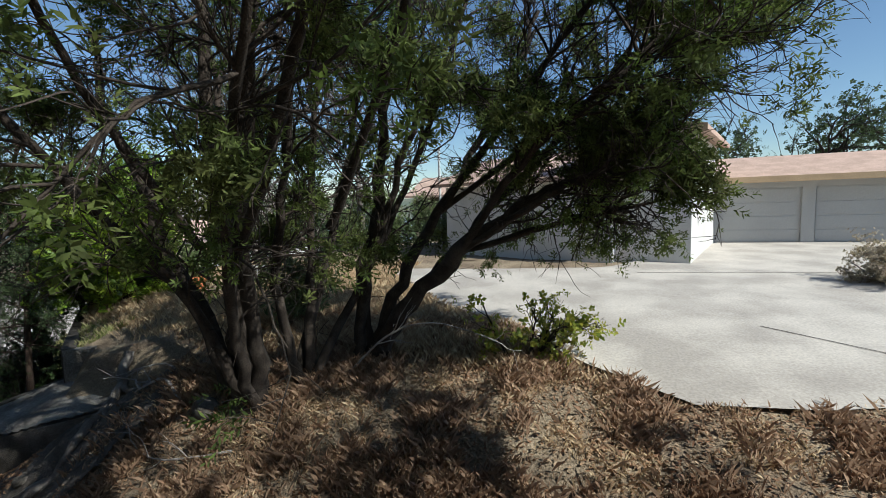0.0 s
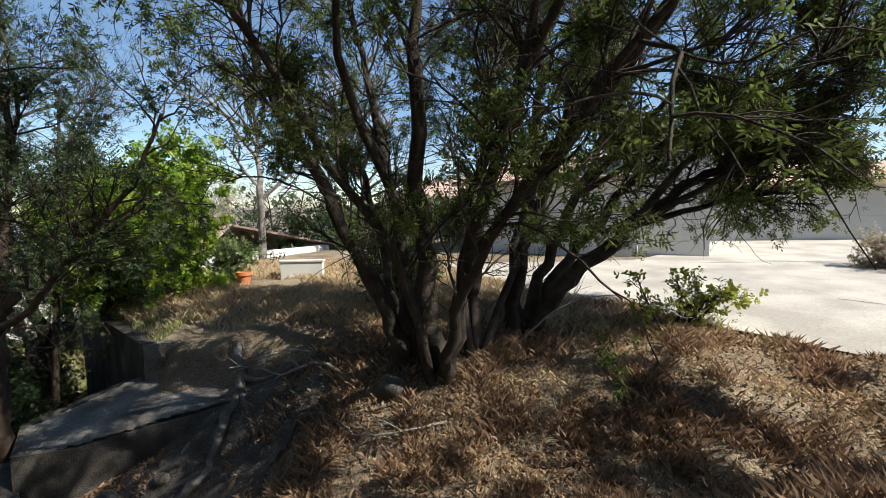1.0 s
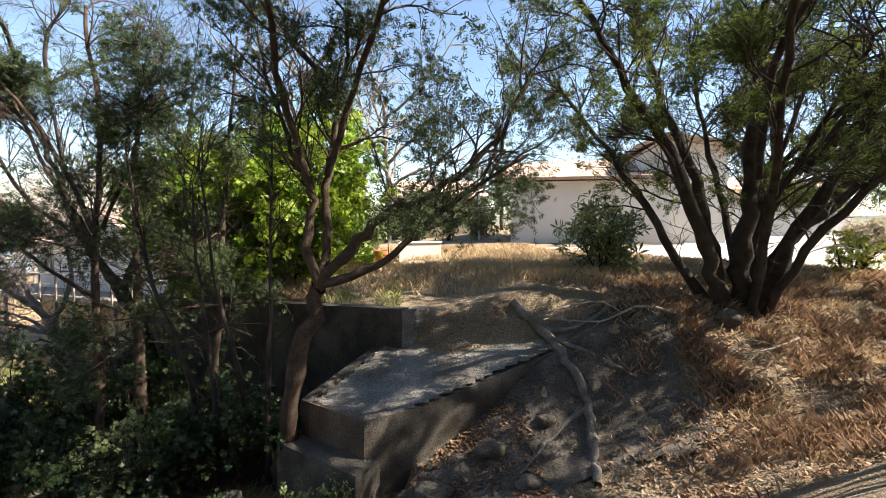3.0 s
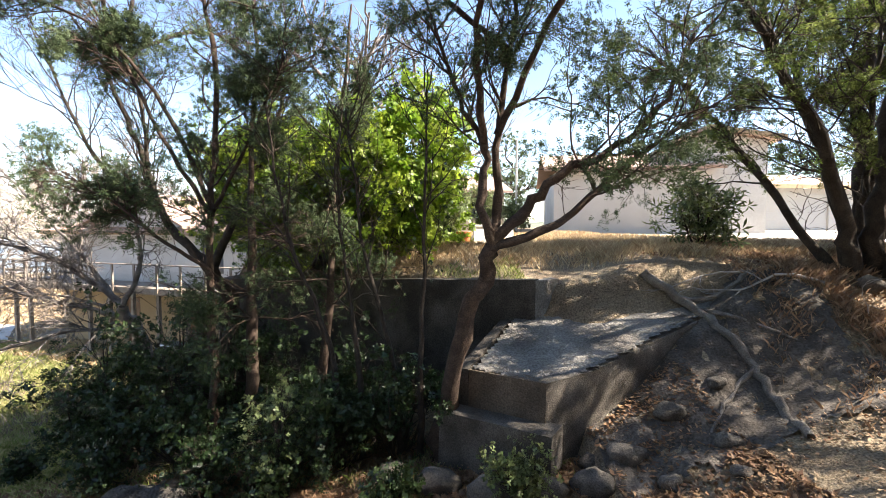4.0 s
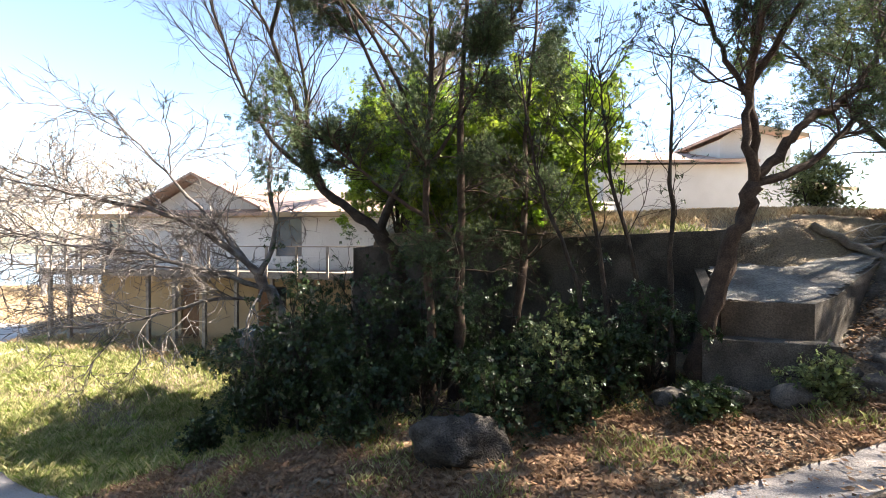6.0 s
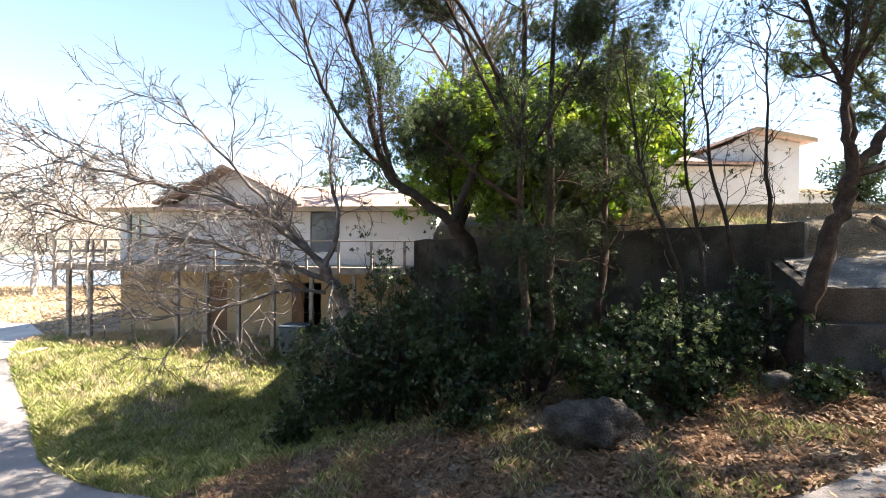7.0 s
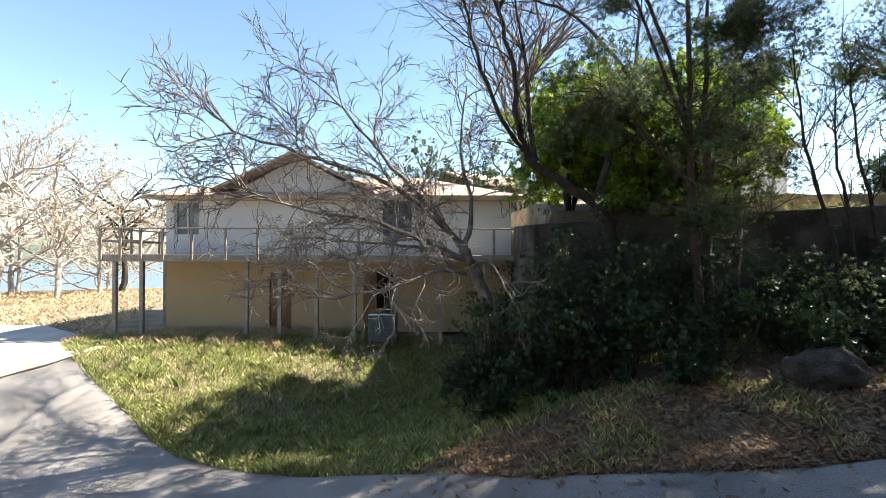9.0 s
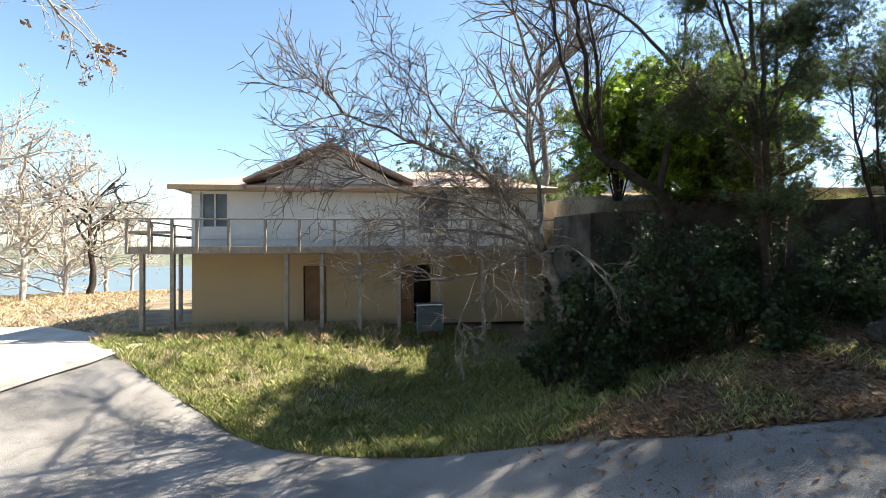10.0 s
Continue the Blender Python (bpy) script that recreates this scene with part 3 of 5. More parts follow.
def spreading_cedar():
    """A cedar whose limbs reach far out over the lawn, with foliage in clumps at their ends."""
    t = Plant(37)
    b = np.array((-10.65, 6.75, -3.2))
    trunk = t.limb(b + np.array(((0, 0, 0), (-0.05, 0, 2.0), (-0.1, 0.1, 4.2), (0.0, 0.2, 6.5), (-0.2, 0.3, 9.0))), 0.09, 0.03)
    t.clothe(trunk, 16, 1.3, 0.018, CEDAR_SPEC, 0.5)
    for s, r in ((((-0.1, 0.1, 4.8), (-0.8, 0.1, 6.4), (-1.8, 0.1, 7.7), (-2.8, 0.2, 8.2), (-3.5, 0.2, 8.4)), 0.046),
                 (((-0.1, 0, 3.6), (-1.0, 0, 4.2), (-1.7, 0, 4.8), (-2.4, 0, 5.1)), 0.04),
                 (((-0.1, 0.1, 4.6), (-0.9, 0.1, 6.0), (-1.7, 0.2, 7.6), (-2.6, 0.2, 9.0)), 0.044),
                 (((-0.1, 0, 4.4), (0.7, -0.2, 5.8), (1.4, -0.4, 7.2)), 0.045)):
        line = t.limb(b + np.array(s), r, 0.012)
        t.clothe(line, 20, 0.95, 0.014, dict(CEDAR_SPEC, wander=0.22), 0.45)
        t.clothe(line, 12, 0.8, 0.009, dict(levels=2, kids=(3,), wander=0.25, angle=(30, 80)), 0.2, bare=True)
    return finish(t, "cedar_tree", tuple(b), M["bark_red"], "cedar with long reaching limbs and clumped grey-green foliage", "tree", (JUNIPER, 0.16, M["cedar_blue"], 4, 0.09, 0.05, 1.0, 0.05))


spreading_cedar()


def sapling(loc, tall, seed, lean, r=0.058):
    t = Plant(seed)
    b = np.array(loc)
    line = t.limb([b, b + np.array(lean) * 0.2 + (0, 0, tall * 0.33), b + np.array(lean) * 0.75 + (0, 0, tall * 0.66), b + np.array(lean) + (0, 0, tall)], r, 0.01)
    t.clothe(line, 18, 1.1, 0.011, dict(levels=3, kids=(4, 3), wander=0.2, angle=(25, 60), lift=(0.06, 0.03, 0, 0)), 0.45)
    return finish(t, "sapling_tree", loc, M["bark"], "thin bare sapling with a few clinging dry leaves", "tree", (BROAD, 0.07, M["bush"], 1, 0.05, 0, 0.12), "bare saplings before the wall")


for n, (x, y, tall, lx) in enumerate(((-7.3, 5.35, 5.2, -0.8), (-7.0, 5.2, 5.6, 0.1), (-8.2, 5.6, 5.6, -1.2), (-7.9, 5.5, 5.0, -0.4))):
    sapling((x, y, land(x, y) - 0.05), tall, 50 + n, (lx, 0.2, 0))


# bright evergreen shrub on the plateau, behind the wall
def broad_shrub(name, loc, size, stems, seed, leaf, material, label, per=4, keep=1.0, template=None, bark=None, gap=None, kids=(4, 3)):
    t = Plant(seed)
    b = np.array(loc)
    spec = dict(levels=3, kids=kids, angle=(25, 65), ratio=(0.4, 0.65), wander=0.2, lift=(0.03, 0.02, 0, 0), thin=0.5)
    for k in range(stems):
        a = t.rng.uniform(0, 2 * math.pi)
        o = np.array((math.cos(a) * size[0], math.sin(a) * size[1], 0)) * t.rng.uniform(0.1, 0.8)
        top = b + o + (0, 0, size[2] * t.rng.uniform(0.55, 0.95))
        line = t.limb([b + o * 0.15, b + o * 0.6 + (0, 0, size[2] * 0.3), top], 0.03, 0.008)
        t.clothe(line, 7, 0.32 * size[2] + 0.1, 0.01, spec, 0.15, unit(o + 1e-6) * 0.3)
    return finish(t, name, loc, bark or M["bark"], label, "shrub", (BROAD if template is None else template, leaf, material, per, 0.07, 0.1, keep, gap))


broad_shrub("evergreen_shrub", (-7.9, 9.2, 0.2), (1.5, 1.3, 3.6), 16, 61, 0.19, M["privet"], "tall bright yellow-green evergreen shrub behind the retaining wall", 3, 0.72)
broad_shrub("evergreen_shrub", (-9.6, 9.4, 0.1), (1.4, 1.2, 3.0), 14, 62, 0.18, M["privet"], "rounded glossy green evergreen shrub behind the retaining wall", 3, 0.72)
broad_shrub("oleander_shrub", (-0.6, 8.2, 0.55), (0.75, 0.5, 1.6), 6, 63, 0.26, M["oleander"], "dusty oleander with long narrow leaves in dry grass", 1, 0.3, LONG, kids=(3, 2))
broad_shrub("yellowing_shrub", (4.3, 7.3, land(4.3, 7.3) - 0.03), (1.0, 0.45, 1.0), 6, 64, 0.13, M["yellowleaf"], "low sprawling shrub with yellow-green leaves by the driveway", 1, 0.3, kids=(3, 2))


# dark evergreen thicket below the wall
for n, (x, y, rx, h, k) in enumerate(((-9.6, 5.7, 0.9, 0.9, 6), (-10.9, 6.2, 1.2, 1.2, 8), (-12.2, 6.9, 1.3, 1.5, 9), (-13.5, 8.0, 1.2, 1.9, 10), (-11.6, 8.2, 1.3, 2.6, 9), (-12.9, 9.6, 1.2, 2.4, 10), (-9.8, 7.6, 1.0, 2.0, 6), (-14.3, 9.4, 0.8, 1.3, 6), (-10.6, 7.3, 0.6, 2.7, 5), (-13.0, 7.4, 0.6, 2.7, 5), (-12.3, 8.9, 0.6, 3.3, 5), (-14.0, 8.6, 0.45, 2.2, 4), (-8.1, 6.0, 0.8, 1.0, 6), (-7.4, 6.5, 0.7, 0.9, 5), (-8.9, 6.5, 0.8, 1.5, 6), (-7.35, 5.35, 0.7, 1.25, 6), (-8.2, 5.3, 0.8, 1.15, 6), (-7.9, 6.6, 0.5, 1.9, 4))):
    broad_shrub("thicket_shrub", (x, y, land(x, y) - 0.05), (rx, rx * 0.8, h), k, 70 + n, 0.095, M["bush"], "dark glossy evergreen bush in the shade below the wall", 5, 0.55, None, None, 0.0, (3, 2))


# the big bare tree in front of the house
def bare_tree():
    t = Plant(41)
    b = np.array((-13.5, 9.8, -4.2))
    spec = dict(levels=4, kids=(5, 4, 2), angle=(18, 60), ratio=(0.45, 0.75), wander=0.2, lift=(0.0, 0.0, 0.0, -0.02), thin=0.6, least=0.008, segs=(7, 5, 4, 3))
    trunk = t.limb(b + np.array(((0, 0, 0), (-0.05, 0, 1.4), (-0.3, 0.1, 2.6), (-0.7, 0.1, 3.4))), 0.17, 0.12)
    fork = trunk[-1]
    for s, r, n in ((((0, 0, 0), (-0.9, 0, 0.8), (-2.0, -0.2, 1.4), (-3.3, -0.4, 1.7), (-4.9, -0.5, 2.1)), 0.08, 17),
                    (((0, 0, 0), (-0.8, 0.2, 0.9), (-1.9, 0.4, 2.1), (-3.1, 0.5, 3.4)), 0.07, 15),
                    (((0, 0, -0.3), (-1.0, -0.3, 0.1), (-2.2, -0.5, 0.5), (-3.6, -0.6, 0.7), (-4.9, -0.7, 1.1)), 0.06, 21),
                    (((0, 0, -0.6), (-0.9, -0.5, -0.5), (-2.0, -0.9, -0.8), (-3.4, -1.1, -0.9)), 0.05, 15),
                    (((0, 0, -0.3), (-0.9, 0.4, 0.0), (-2.0, 0.9, 0.1), (-3.1, 1.2, 0.2)), 0.05, 10),
                    (((0, 0, -0.5), (0.2, -0.8, -0.3), (0.1, -1.7, -0.8), (0.3, -2.3, -1.6)), 0.03, 2),
                    (((0, 0, 0), (0.3, 0.3, 1.0), (0.1, 0.5, 2.4), (0.3, 0.6, 4.0)), 0.07, 10)):
        line = t.limb(fork + np.array(s), r, 0.015)
        t.clothe(line, n, 1.3, 0.018, spec, 0.12, (-0.3, 0, 0.05))
    return finish(t, "bare_tree", tuple(b), M["bark_bare"], "leafless spreading tree with a web of pale twigs", "tree")


bare_tree()


def bare_limb_tree():
    t = Plant(43)
    b = np.array((-10.8, 8.6, -3.4))
    spec = dict(levels=4, kids=(4, 4, 3), angle=(20, 50), ratio=(0.45, 0.7), wander=0.14, lift=(0.04, 0.03, 0.02, 0.0), thin=0.5, segs=(7, 5, 4, 3))
    trunk = t.limb(b + np.array(((0, 0, 0), (-0.1, 0, 1.6), (-0.3, 0, 2.9), (-0.7, 0, 3.6))), 0.19, 0.15)
    fork = trunk[-1]
    for s, r in ((((0, 0, 0), (-0.8, 0.5, 0.6), (-1.45, 0.8, 1.25), (-1.8, 0.6, 2.8), (-2.3, 0.5, 4.2), (-3.0, 0.4, 5.6)), 0.12),
                 (((-1.45, 0.8, 1.25), (-2.3, 0.5, 2.0), (-3.0, 0.3, 3.4), (-3.5, 0.2, 5.0)), 0.06),
                 (((-1.2, 0.65, 1.0), (-1.5, 0.5, 1.9), (-1.6, 0.5, 3.2), (-1.9, 0.6, 4.8)), 0.07),
                 (((0, 0, 0), (0.6, 0.2, 1.5), (1.3, 0.3, 3.2), (1.7, 0.4, 5.0)), 0.10),
                 (((-1.9, 0.6, 4.8), (-1.8, 0.5, 5.8), (-1.5, 0.8, 6.8), (-1.3, 1.0, 7.6)), 0.05),
                 (((-1.9, 0.6, 4.8), (-1.2, 1.4, 5.6), (-0.8, 2.3, 6.0), (-0.6, 3.2, 6.2)), 0.05),
                 (((-2.3, 0.5, 4.2), (-1.8, -0.4, 5.4), (-1.4, -1.4, 6.0), (-1.2, -2.2, 6.3)), 0.05),
                 (((1.3, 0.3, 3.2), (0.4, 1.2, 4.9), (-0.4, 2.2, 5.8), (-0.8, 3.0, 6.6)), 0.05)):
        line = t.limb(fork + np.array(s), r, 0.02)
        t.clothe(line, 13, 1.6, 0.017, spec, 0.3, (-0.15, 0, 0.25))
    return finish(t, "bare_tree", tuple(b), M["bark"], "leafless tree with one thick limb leaning over the lawn", "tree")


bare_limb_tree()


# the two-storey house
HEAD = -22.0
HOUSE = empty("two_storey_house", (-23.25, 17.4, -3.62), HEAD)
tagged(HOUSE, "two-storey house, tan stucco below, pale siding above, wraparound deck", "house")


def wall_with_openings(name, x0, x1, z0, z1, y0, y1, holes, material, parent):
    """A wall along x, with rectangular openings through it, as one closed mesh."""
    xs = sorted({x0, x1, *[h[0] for h in holes], *[h[1] for h in holes]})
    zs = sorted({z0, z1, *[h[2] for h in holes], *[h[3] for h in holes]})
    solid = {(i, k) for i in range(len(xs) - 1) for k in range(len(zs) - 1)
             if not any(h[0] <= xs[i] and h[1] >= xs[i + 1] and h[2] <= zs[k] and h[3] >= zs[k + 1] for h in holes)}
    bm = bmesh.new()
    v = {(i, k, y): bm.verts.new((x, y, z)) for i, x in enumerate(xs) for k, z in enumerate(zs) for y in (y0, y1)}
    for i, k in solid:
        bm.faces.new((v[i, k, y0], v[i + 1, k, y0], v[i + 1, k + 1, y0], v[i, k + 1, y0]))
        bm.faces.new((v[i, k, y1], v[i, k + 1, y1], v[i + 1, k + 1, y1], v[i + 1, k, y1]))
        for di, dk, a, b in ((-1, 0, (i, k), (i, k + 1)), (1, 0, (i + 1, k), (i + 1, k + 1)), (0, -1, (i, k), (i + 1, k)), (0, 1, (i, k + 1), (i + 1, k + 1))):
            if (i + di, k + dk) not in solid:
                bm.faces.new((v[(*a, y0)], v[(*a, y1)], v[(*b, y1)], v[(*b, y0)]))
    bmesh.ops.delete(bm, geom=[q for q in bm.verts if not q.link_faces], context="VERTS")
    bmesh.ops.recalc_face_normals(bm, faces=bm.faces[:])
    return part(name, bm, material, parent)


def window_in(parent, x0, x1, z0, z1, y, frame_mat, bars=1):
    w = boxed("window", (x0, y + 0.06, z0), (x1, y + 0.08, z1), M["glass"], parent, "dark sliding window with pale curtains", 0)
    f = bmesh.new()
    for lo, hi in (((x0, y, z0), (x0 + 0.05, y + 0.1, z1)), ((x1 - 0.05, y, z0), (x1, y + 0.1, z1)), ((x0 + 0.05, y, z1 - 0.05), (x1 - 0.05, y + 0.1, z1)), ((x0 + 0.05, y, z0), (x1 - 0.05, y + 0.1, z0 + 0.05))):
        box(f, lo, hi)
    for k in range(bars):
        xm = x0 + (x1 - x0) * (k + 1) / (bars + 1)
        box(f, (xm - 0.02, y + 0.01, z0 + 0.05), (xm + 0.02, y + 0.09, z1 - 0.05))
    part("frame", f, frame_mat, w)
    return w


def sloped(name, a, b, c, d, thick, material, parent, label=""):
    """A roof slab through four corners."""
    bm = bmesh.new()
    top = [bm.verts.new(p) for p in (a, b, c, d)]
    low = [bm.verts.new((p[0], p[1], p[2] - thick)) for p in (a, b, c, d)]
    bm.faces.new(top)
    bm.faces.new(low[::-1])
    for k in range(4):
        bm.faces.new((top[k], low[k], low[(k + 1) % 4], top[(k + 1) % 4]))
    bmesh.ops.recalc_face_normals(bm, faces=bm.faces[:])
    return part(name, bm, material, parent, label)


def two_storey_house():
    L, D = 13.0, 7.5
    wall_with_openings("lower_wall", 1.22, L, 0.0, 2.42, 1.30, 1.5, ((4.75, 5.5, 0.0, 2.0), (7.95, 9.0, 0.0, 2.0)), M["stucco"], HOUSE)
    wall_with_openings("upper_wall", 1.22, L, 2.62, 4.62, 1.30, 1.5, ((1.5, 2.35, 3.25, 4.42), (8.6, 9.6, 2.65, 4.5)), M["siding"], HOUSE)
    boxed("side_wall", (1.22, 1.5, 0), (1.42, D, 4.62), M["siding"], HOUSE, bevel=0)
    boxed("side_wall", (L - 0.2, 1.5, 0), (L, D, 4.62), M["siding"], HOUSE, bevel=0)
    boxed("back_wall", (1.42, D - 0.2, 0), (L - 0.2, D, 4.62), M["siding"], HOUSE, bevel=0)
    boxed("floor", (1.42, 1.5, 2.42), (L - 0.2, D - 0.2, 2.62), M["deckwood"], HOUSE, bevel=0)
    for k in range(9):
        z = 2.66 + k * 0.215
        boxed("siding_board", (1.215, 1.278, z), (1.49 if 3.05 < z < 4.4 else L, 1.298, z + 0.205), M["siding"], HOUSE, bevel=0.004)
    window_in(HOUSE, 1.5, 2.35, 3.25, 4.42, 1.33, M["white"])
    boxed("sliding_door", (8.6, 1.36, 2.66), (9.6, 1.4, 4.5), M["glass"], HOUSE, "dark glass sliding door", 0.005)
    door = boxed("door", (7.97, 1.22, 0.02), (8.42, 1.28, 1.98), M["door"], HOUSE, "brown wooden door standing open", 0.006)
    boxed("panel", (8.02, 1.205, 0.2), (8.37, 1.218, 0.9), M["door"], door)
    boxed("panel", (8.02, 1.205, 1.05), (8.37, 1.218, 1.8), M["door"], door)
    boxed("door", (4.78, 1.36, 0.02), (5.47, 1.41, 1.98), M["door"], HOUSE, "dark brown lower door", 0.006)
    # deck
    boxed("deck_fascia", (-0.02, -0.04, 2.40), (L, 0.0, 2.62), M["deckwood"], HOUSE, "weathered grey-brown deck edge board", 0.004)
    boxed("deck_fascia", (-0.06, -0.04, 2.40), (-0.02, 6.0, 2.62), M["deckwood"], HOUSE, "", 0.004)
    y = 0.01
    while y < 1.28:
        boxed("deck_board", (0.0, y, 2.585), (L, y + 0.135, 2.62), M["deckwood"], HOUSE, bevel=0.003)
        y += 0.143
    while y < 6.0:
        boxed("deck_board", (0.0, y, 2.585), (1.2, y + 0.135, 2.62), M["deckwood"], HOUSE, bevel=0.003)
        y += 0.143
    for x in (0.35, 1.2, 4.5, 5.55, 6.7, 7.9, 9.2, 10.6, 12.0):
        boxed("deck_post", (x - 0.06, 0.06, -0.15), (x + 0.06, 0.18, 2.40), M["deckwood"], HOUSE, bevel=0.008)
    for y in (3.0, 5.6):
        boxed("deck_post", (0.02, y, -0.15), (0.13, y + 0.11, 2.40), M["deckwood"], HOUSE, bevel=0.008)
    for x in [0.0, 0.62, 1.25, 1.95, 2.85, 3.9] + [4.9 + 1.05 * n for n in range(8)]:
        boxed("rail_post", (x - 0.03, -0.09, 2.45), (x + 0.05, -0.042, 3.42), M["deckwood"], HOUSE, bevel=0.004)
    boxed("handrail", (-0.12, -0.11, 3.42), (L, 0.0, 3.46), M["deckwood"], HOUSE, bevel=0.006)
    boxed("mid_rail", (-0.04, -0.04, 3.0), (1.3, -0.015, 3.08), M["deckwood"], HOUSE, bevel=0.004)
    for y in (1.4, 2.9, 4.4, 5.9):
        boxed("rail_post", (-0.11, y, 2.45), (-0.062, y + 0.08, 3.42), M["deckwood"], HOUSE, bevel=0.004)
    boxed("handrail", (-0.13, 0.0, 3.42), (-0.02, 6.0, 3.46), M["deckwood"], HOUSE, bevel=0.006)
    boxed("mid_rail", (-0.06, 0.0, 3.0), (-0.035, 6.0, 3.08), M["deckwood"], HOUSE, bevel=0.004)
    # roof: a low hip with a gable to the front
    ridge_z, ey = 5.75, 0.85
    roof = sloped("roof", (0.7, ey, 4.60), (L + 0.5, ey, 4.60), (L - 3.2, 4.4, ridge_z), (4.2, 4.4, ridge_z), 0.1, M["shingle"], HOUSE, "pinkish-brown shingle roof")
    sloped("roof", (L + 0.5, D + 0.5, 4.60), (0.7, D + 0.5, 4.60), (4.2, 4.4, ridge_z), (L - 3.2, 4.4, ridge_z), 0.1, M["shingle"], HOUSE)
    sloped("roof", (0.7, D + 0.5, 4.60), (0.7, ey, 4.60), (4.2, 4.4, ridge_z), (4.2, 4.4, ridge_z - 0.001), 0.1, M["shingle"], HOUSE)
    gx, gz = 5.7, 6.05
    sloped("gable_roof", (3.0, 0.7, 4.78), (gx, 0.7, gz), (gx, 4.6, gz), (3.0, 4.6, 4.78), 0.09, M["shingle"], HOUSE)
    sloped("gable_roof", (gx, 0.7, gz), (8.4, 0.7, 4.78), (8.4, 4.6, 4.78), (gx, 4.6, gz), 0.09, M["shingle"], HOUSE)
    bm = bmesh.new()
    tri = [bm.verts.new(p) for p in ((3.25, 1.3, 4.63), (8.15, 1.3, 4.63), (gx, 1.3, gz - 0.12))]
    tri2 = [bm.verts.new((v.co.x, 1.5, v.co.z)) for v in tri]
    bm.faces.new(tri)
    bm.faces.new(tri2[::-1])
    for k in range(3):
        bm.faces.new((tri[k], tri2[k], tri2[(k + 1) % 3], tri[(k + 1) % 3]))
    bmesh.ops.recalc_face_normals(bm, faces=bm.faces[:])
    part("gable_wall", bm, M["siding"], HOUSE)
    boxed("soffit", (1.0, 0.9, 4.45), (L + 0.3, 1.29, 4.5), M["trim"], HOUSE, bevel=0)
    boxed("fascia", (0.7, 0.80, 4.44), (3.0, 0.845, 4.60), M["trim"], HOUSE, "tan eave board", 0.004)
    boxed("fascia", (8.4, 0.80, 4.44), (L + 0.5, 0.845, 4.60), M["trim"], HOUSE, "", 0.004)


two_storey_house()


# the low house and garage on the upper level
UPPER = empty("low_house", (-1.0, 17.3, 0.62), -14.0)
tagged(UPPER, "long low white house with tan eaves and a pinkish shingle roof", "house")


def low_house():
    wall_with_openings("wall", 0, 6.3, 0.0, 2.86, 0.0, 0.2, (), M["white"], UPPER)
    boxed("side_wall", (0, 0.2, 0), (0.2, 8.0, 2.86), M["white"], UPPER, bevel=0)
    boxed("side_wall", (6.1, 0.2, 0), (6.3, 8.0, 2.86), M["white"], UPPER, bevel=0)
    boxed("back_wall", (0.2, 7.8, 0), (6.1, 8.0, 2.86), M["white"], UPPER, bevel=0)
    boxed("fascia", (-0.45, -0.45, 3.0), (6.6, -0.41, 3.0), M["trim"], UPPER, "tan eave board", 0.004)
    sloped("roof", (-0.45, -0.41, 3.0), (6.6, -0.41, 3.0), (6.6, 4.0, 4.2), (-0.45, 4.0, 4.2), 0.12, M["shingle"], UPPER, "pinkish shingle roof")
    sloped("roof", (6.6, 8.4, 3.0), (-0.45, 8.4, 3.0), (-0.45, 4.0, 4.2), (6.6, 4.0, 4.2), 0.12, M["shingle"], UPPER)


low_house()


def gable_wing():
    """The higher gabled block at the end of the low wing, with a short left slope and a long right one."""
    x0, x1, y, xm, gz = 5.3, 8.4, 0.35, 6.0, 4.66
    zl, zr = 4.25, 4.15
    boxed("wing_wall", (x0, y, 0), (x1, y + 0.2, 4.05), M["white"], UPPER, bevel=0)
    boxed("wing_wall", (x0, y + 0.2, 0), (x0 + 0.2, y + 6, 4.05), M["white"], UPPER, bevel=0)
    boxed("wing_wall", (x1 - 0.2, y + 0.2, 0), (x1, y + 6, 4.05), M["white"], UPPER, bevel=0)
    bm = bmesh.new()
    tri = [bm.verts.new(p) for p in ((x0, y, 4.053), (x1, y, 4.053), (xm, y, gz - 0.17))]
    tri2 = [bm.verts.new((v.co.x, y + 0.2, v.co.z)) for v in tri]
    bm.faces.new(tri)
    bm.faces.new(tri2[::-1])
    for k in range(3):
        bm.faces.new((tri[k], tri2[k], tri2[(k + 1) % 3], tri[(k + 1) % 3]))
    bmesh.ops.recalc_face_normals(bm, faces=bm.faces[:])
    part("gable_wall", bm, M["white"], UPPER)
    sloped("wing_roof", (x0 - 0.35, y - 0.5, zl), (xm, y - 0.5, gz), (xm, y + 6.2, gz), (x0 - 0.35, y + 6.2, zl), 0.14, M["shingle"], UPPER)
    sloped("wing_roof", (xm, y - 0.5, gz), (x1 + 0.4, y - 0.5, zr), (x1 + 0.4, y + 6.2, zr), (xm, y + 6.2, gz), 0.14, M["shingle"], UPPER)
    sloped("rake_board", (xm, y - 0.54, gz + 0.02), (x1 + 0.4, y - 0.54, zr + 0.02), (x1 + 0.4, y - 0.505, zr + 0.02), (xm, y - 0.505, gz + 0.02), 0.2, M["trim"], UPPER, "tan rake board")
    boxed("flue", (xm + 0.9, 4.0, gz - 0.6), (xm + 1.15, 4.25, gz + 0.2), M["metal"], UPPER, "short dark roof flue", 0.01)


gable_wing()
GARAGE = empty("garage", (6.2, 20.9, 0.95), 4.0)
tagged(GARAGE, "white garage wing with wide grey doors and a shingle roof", "garage")


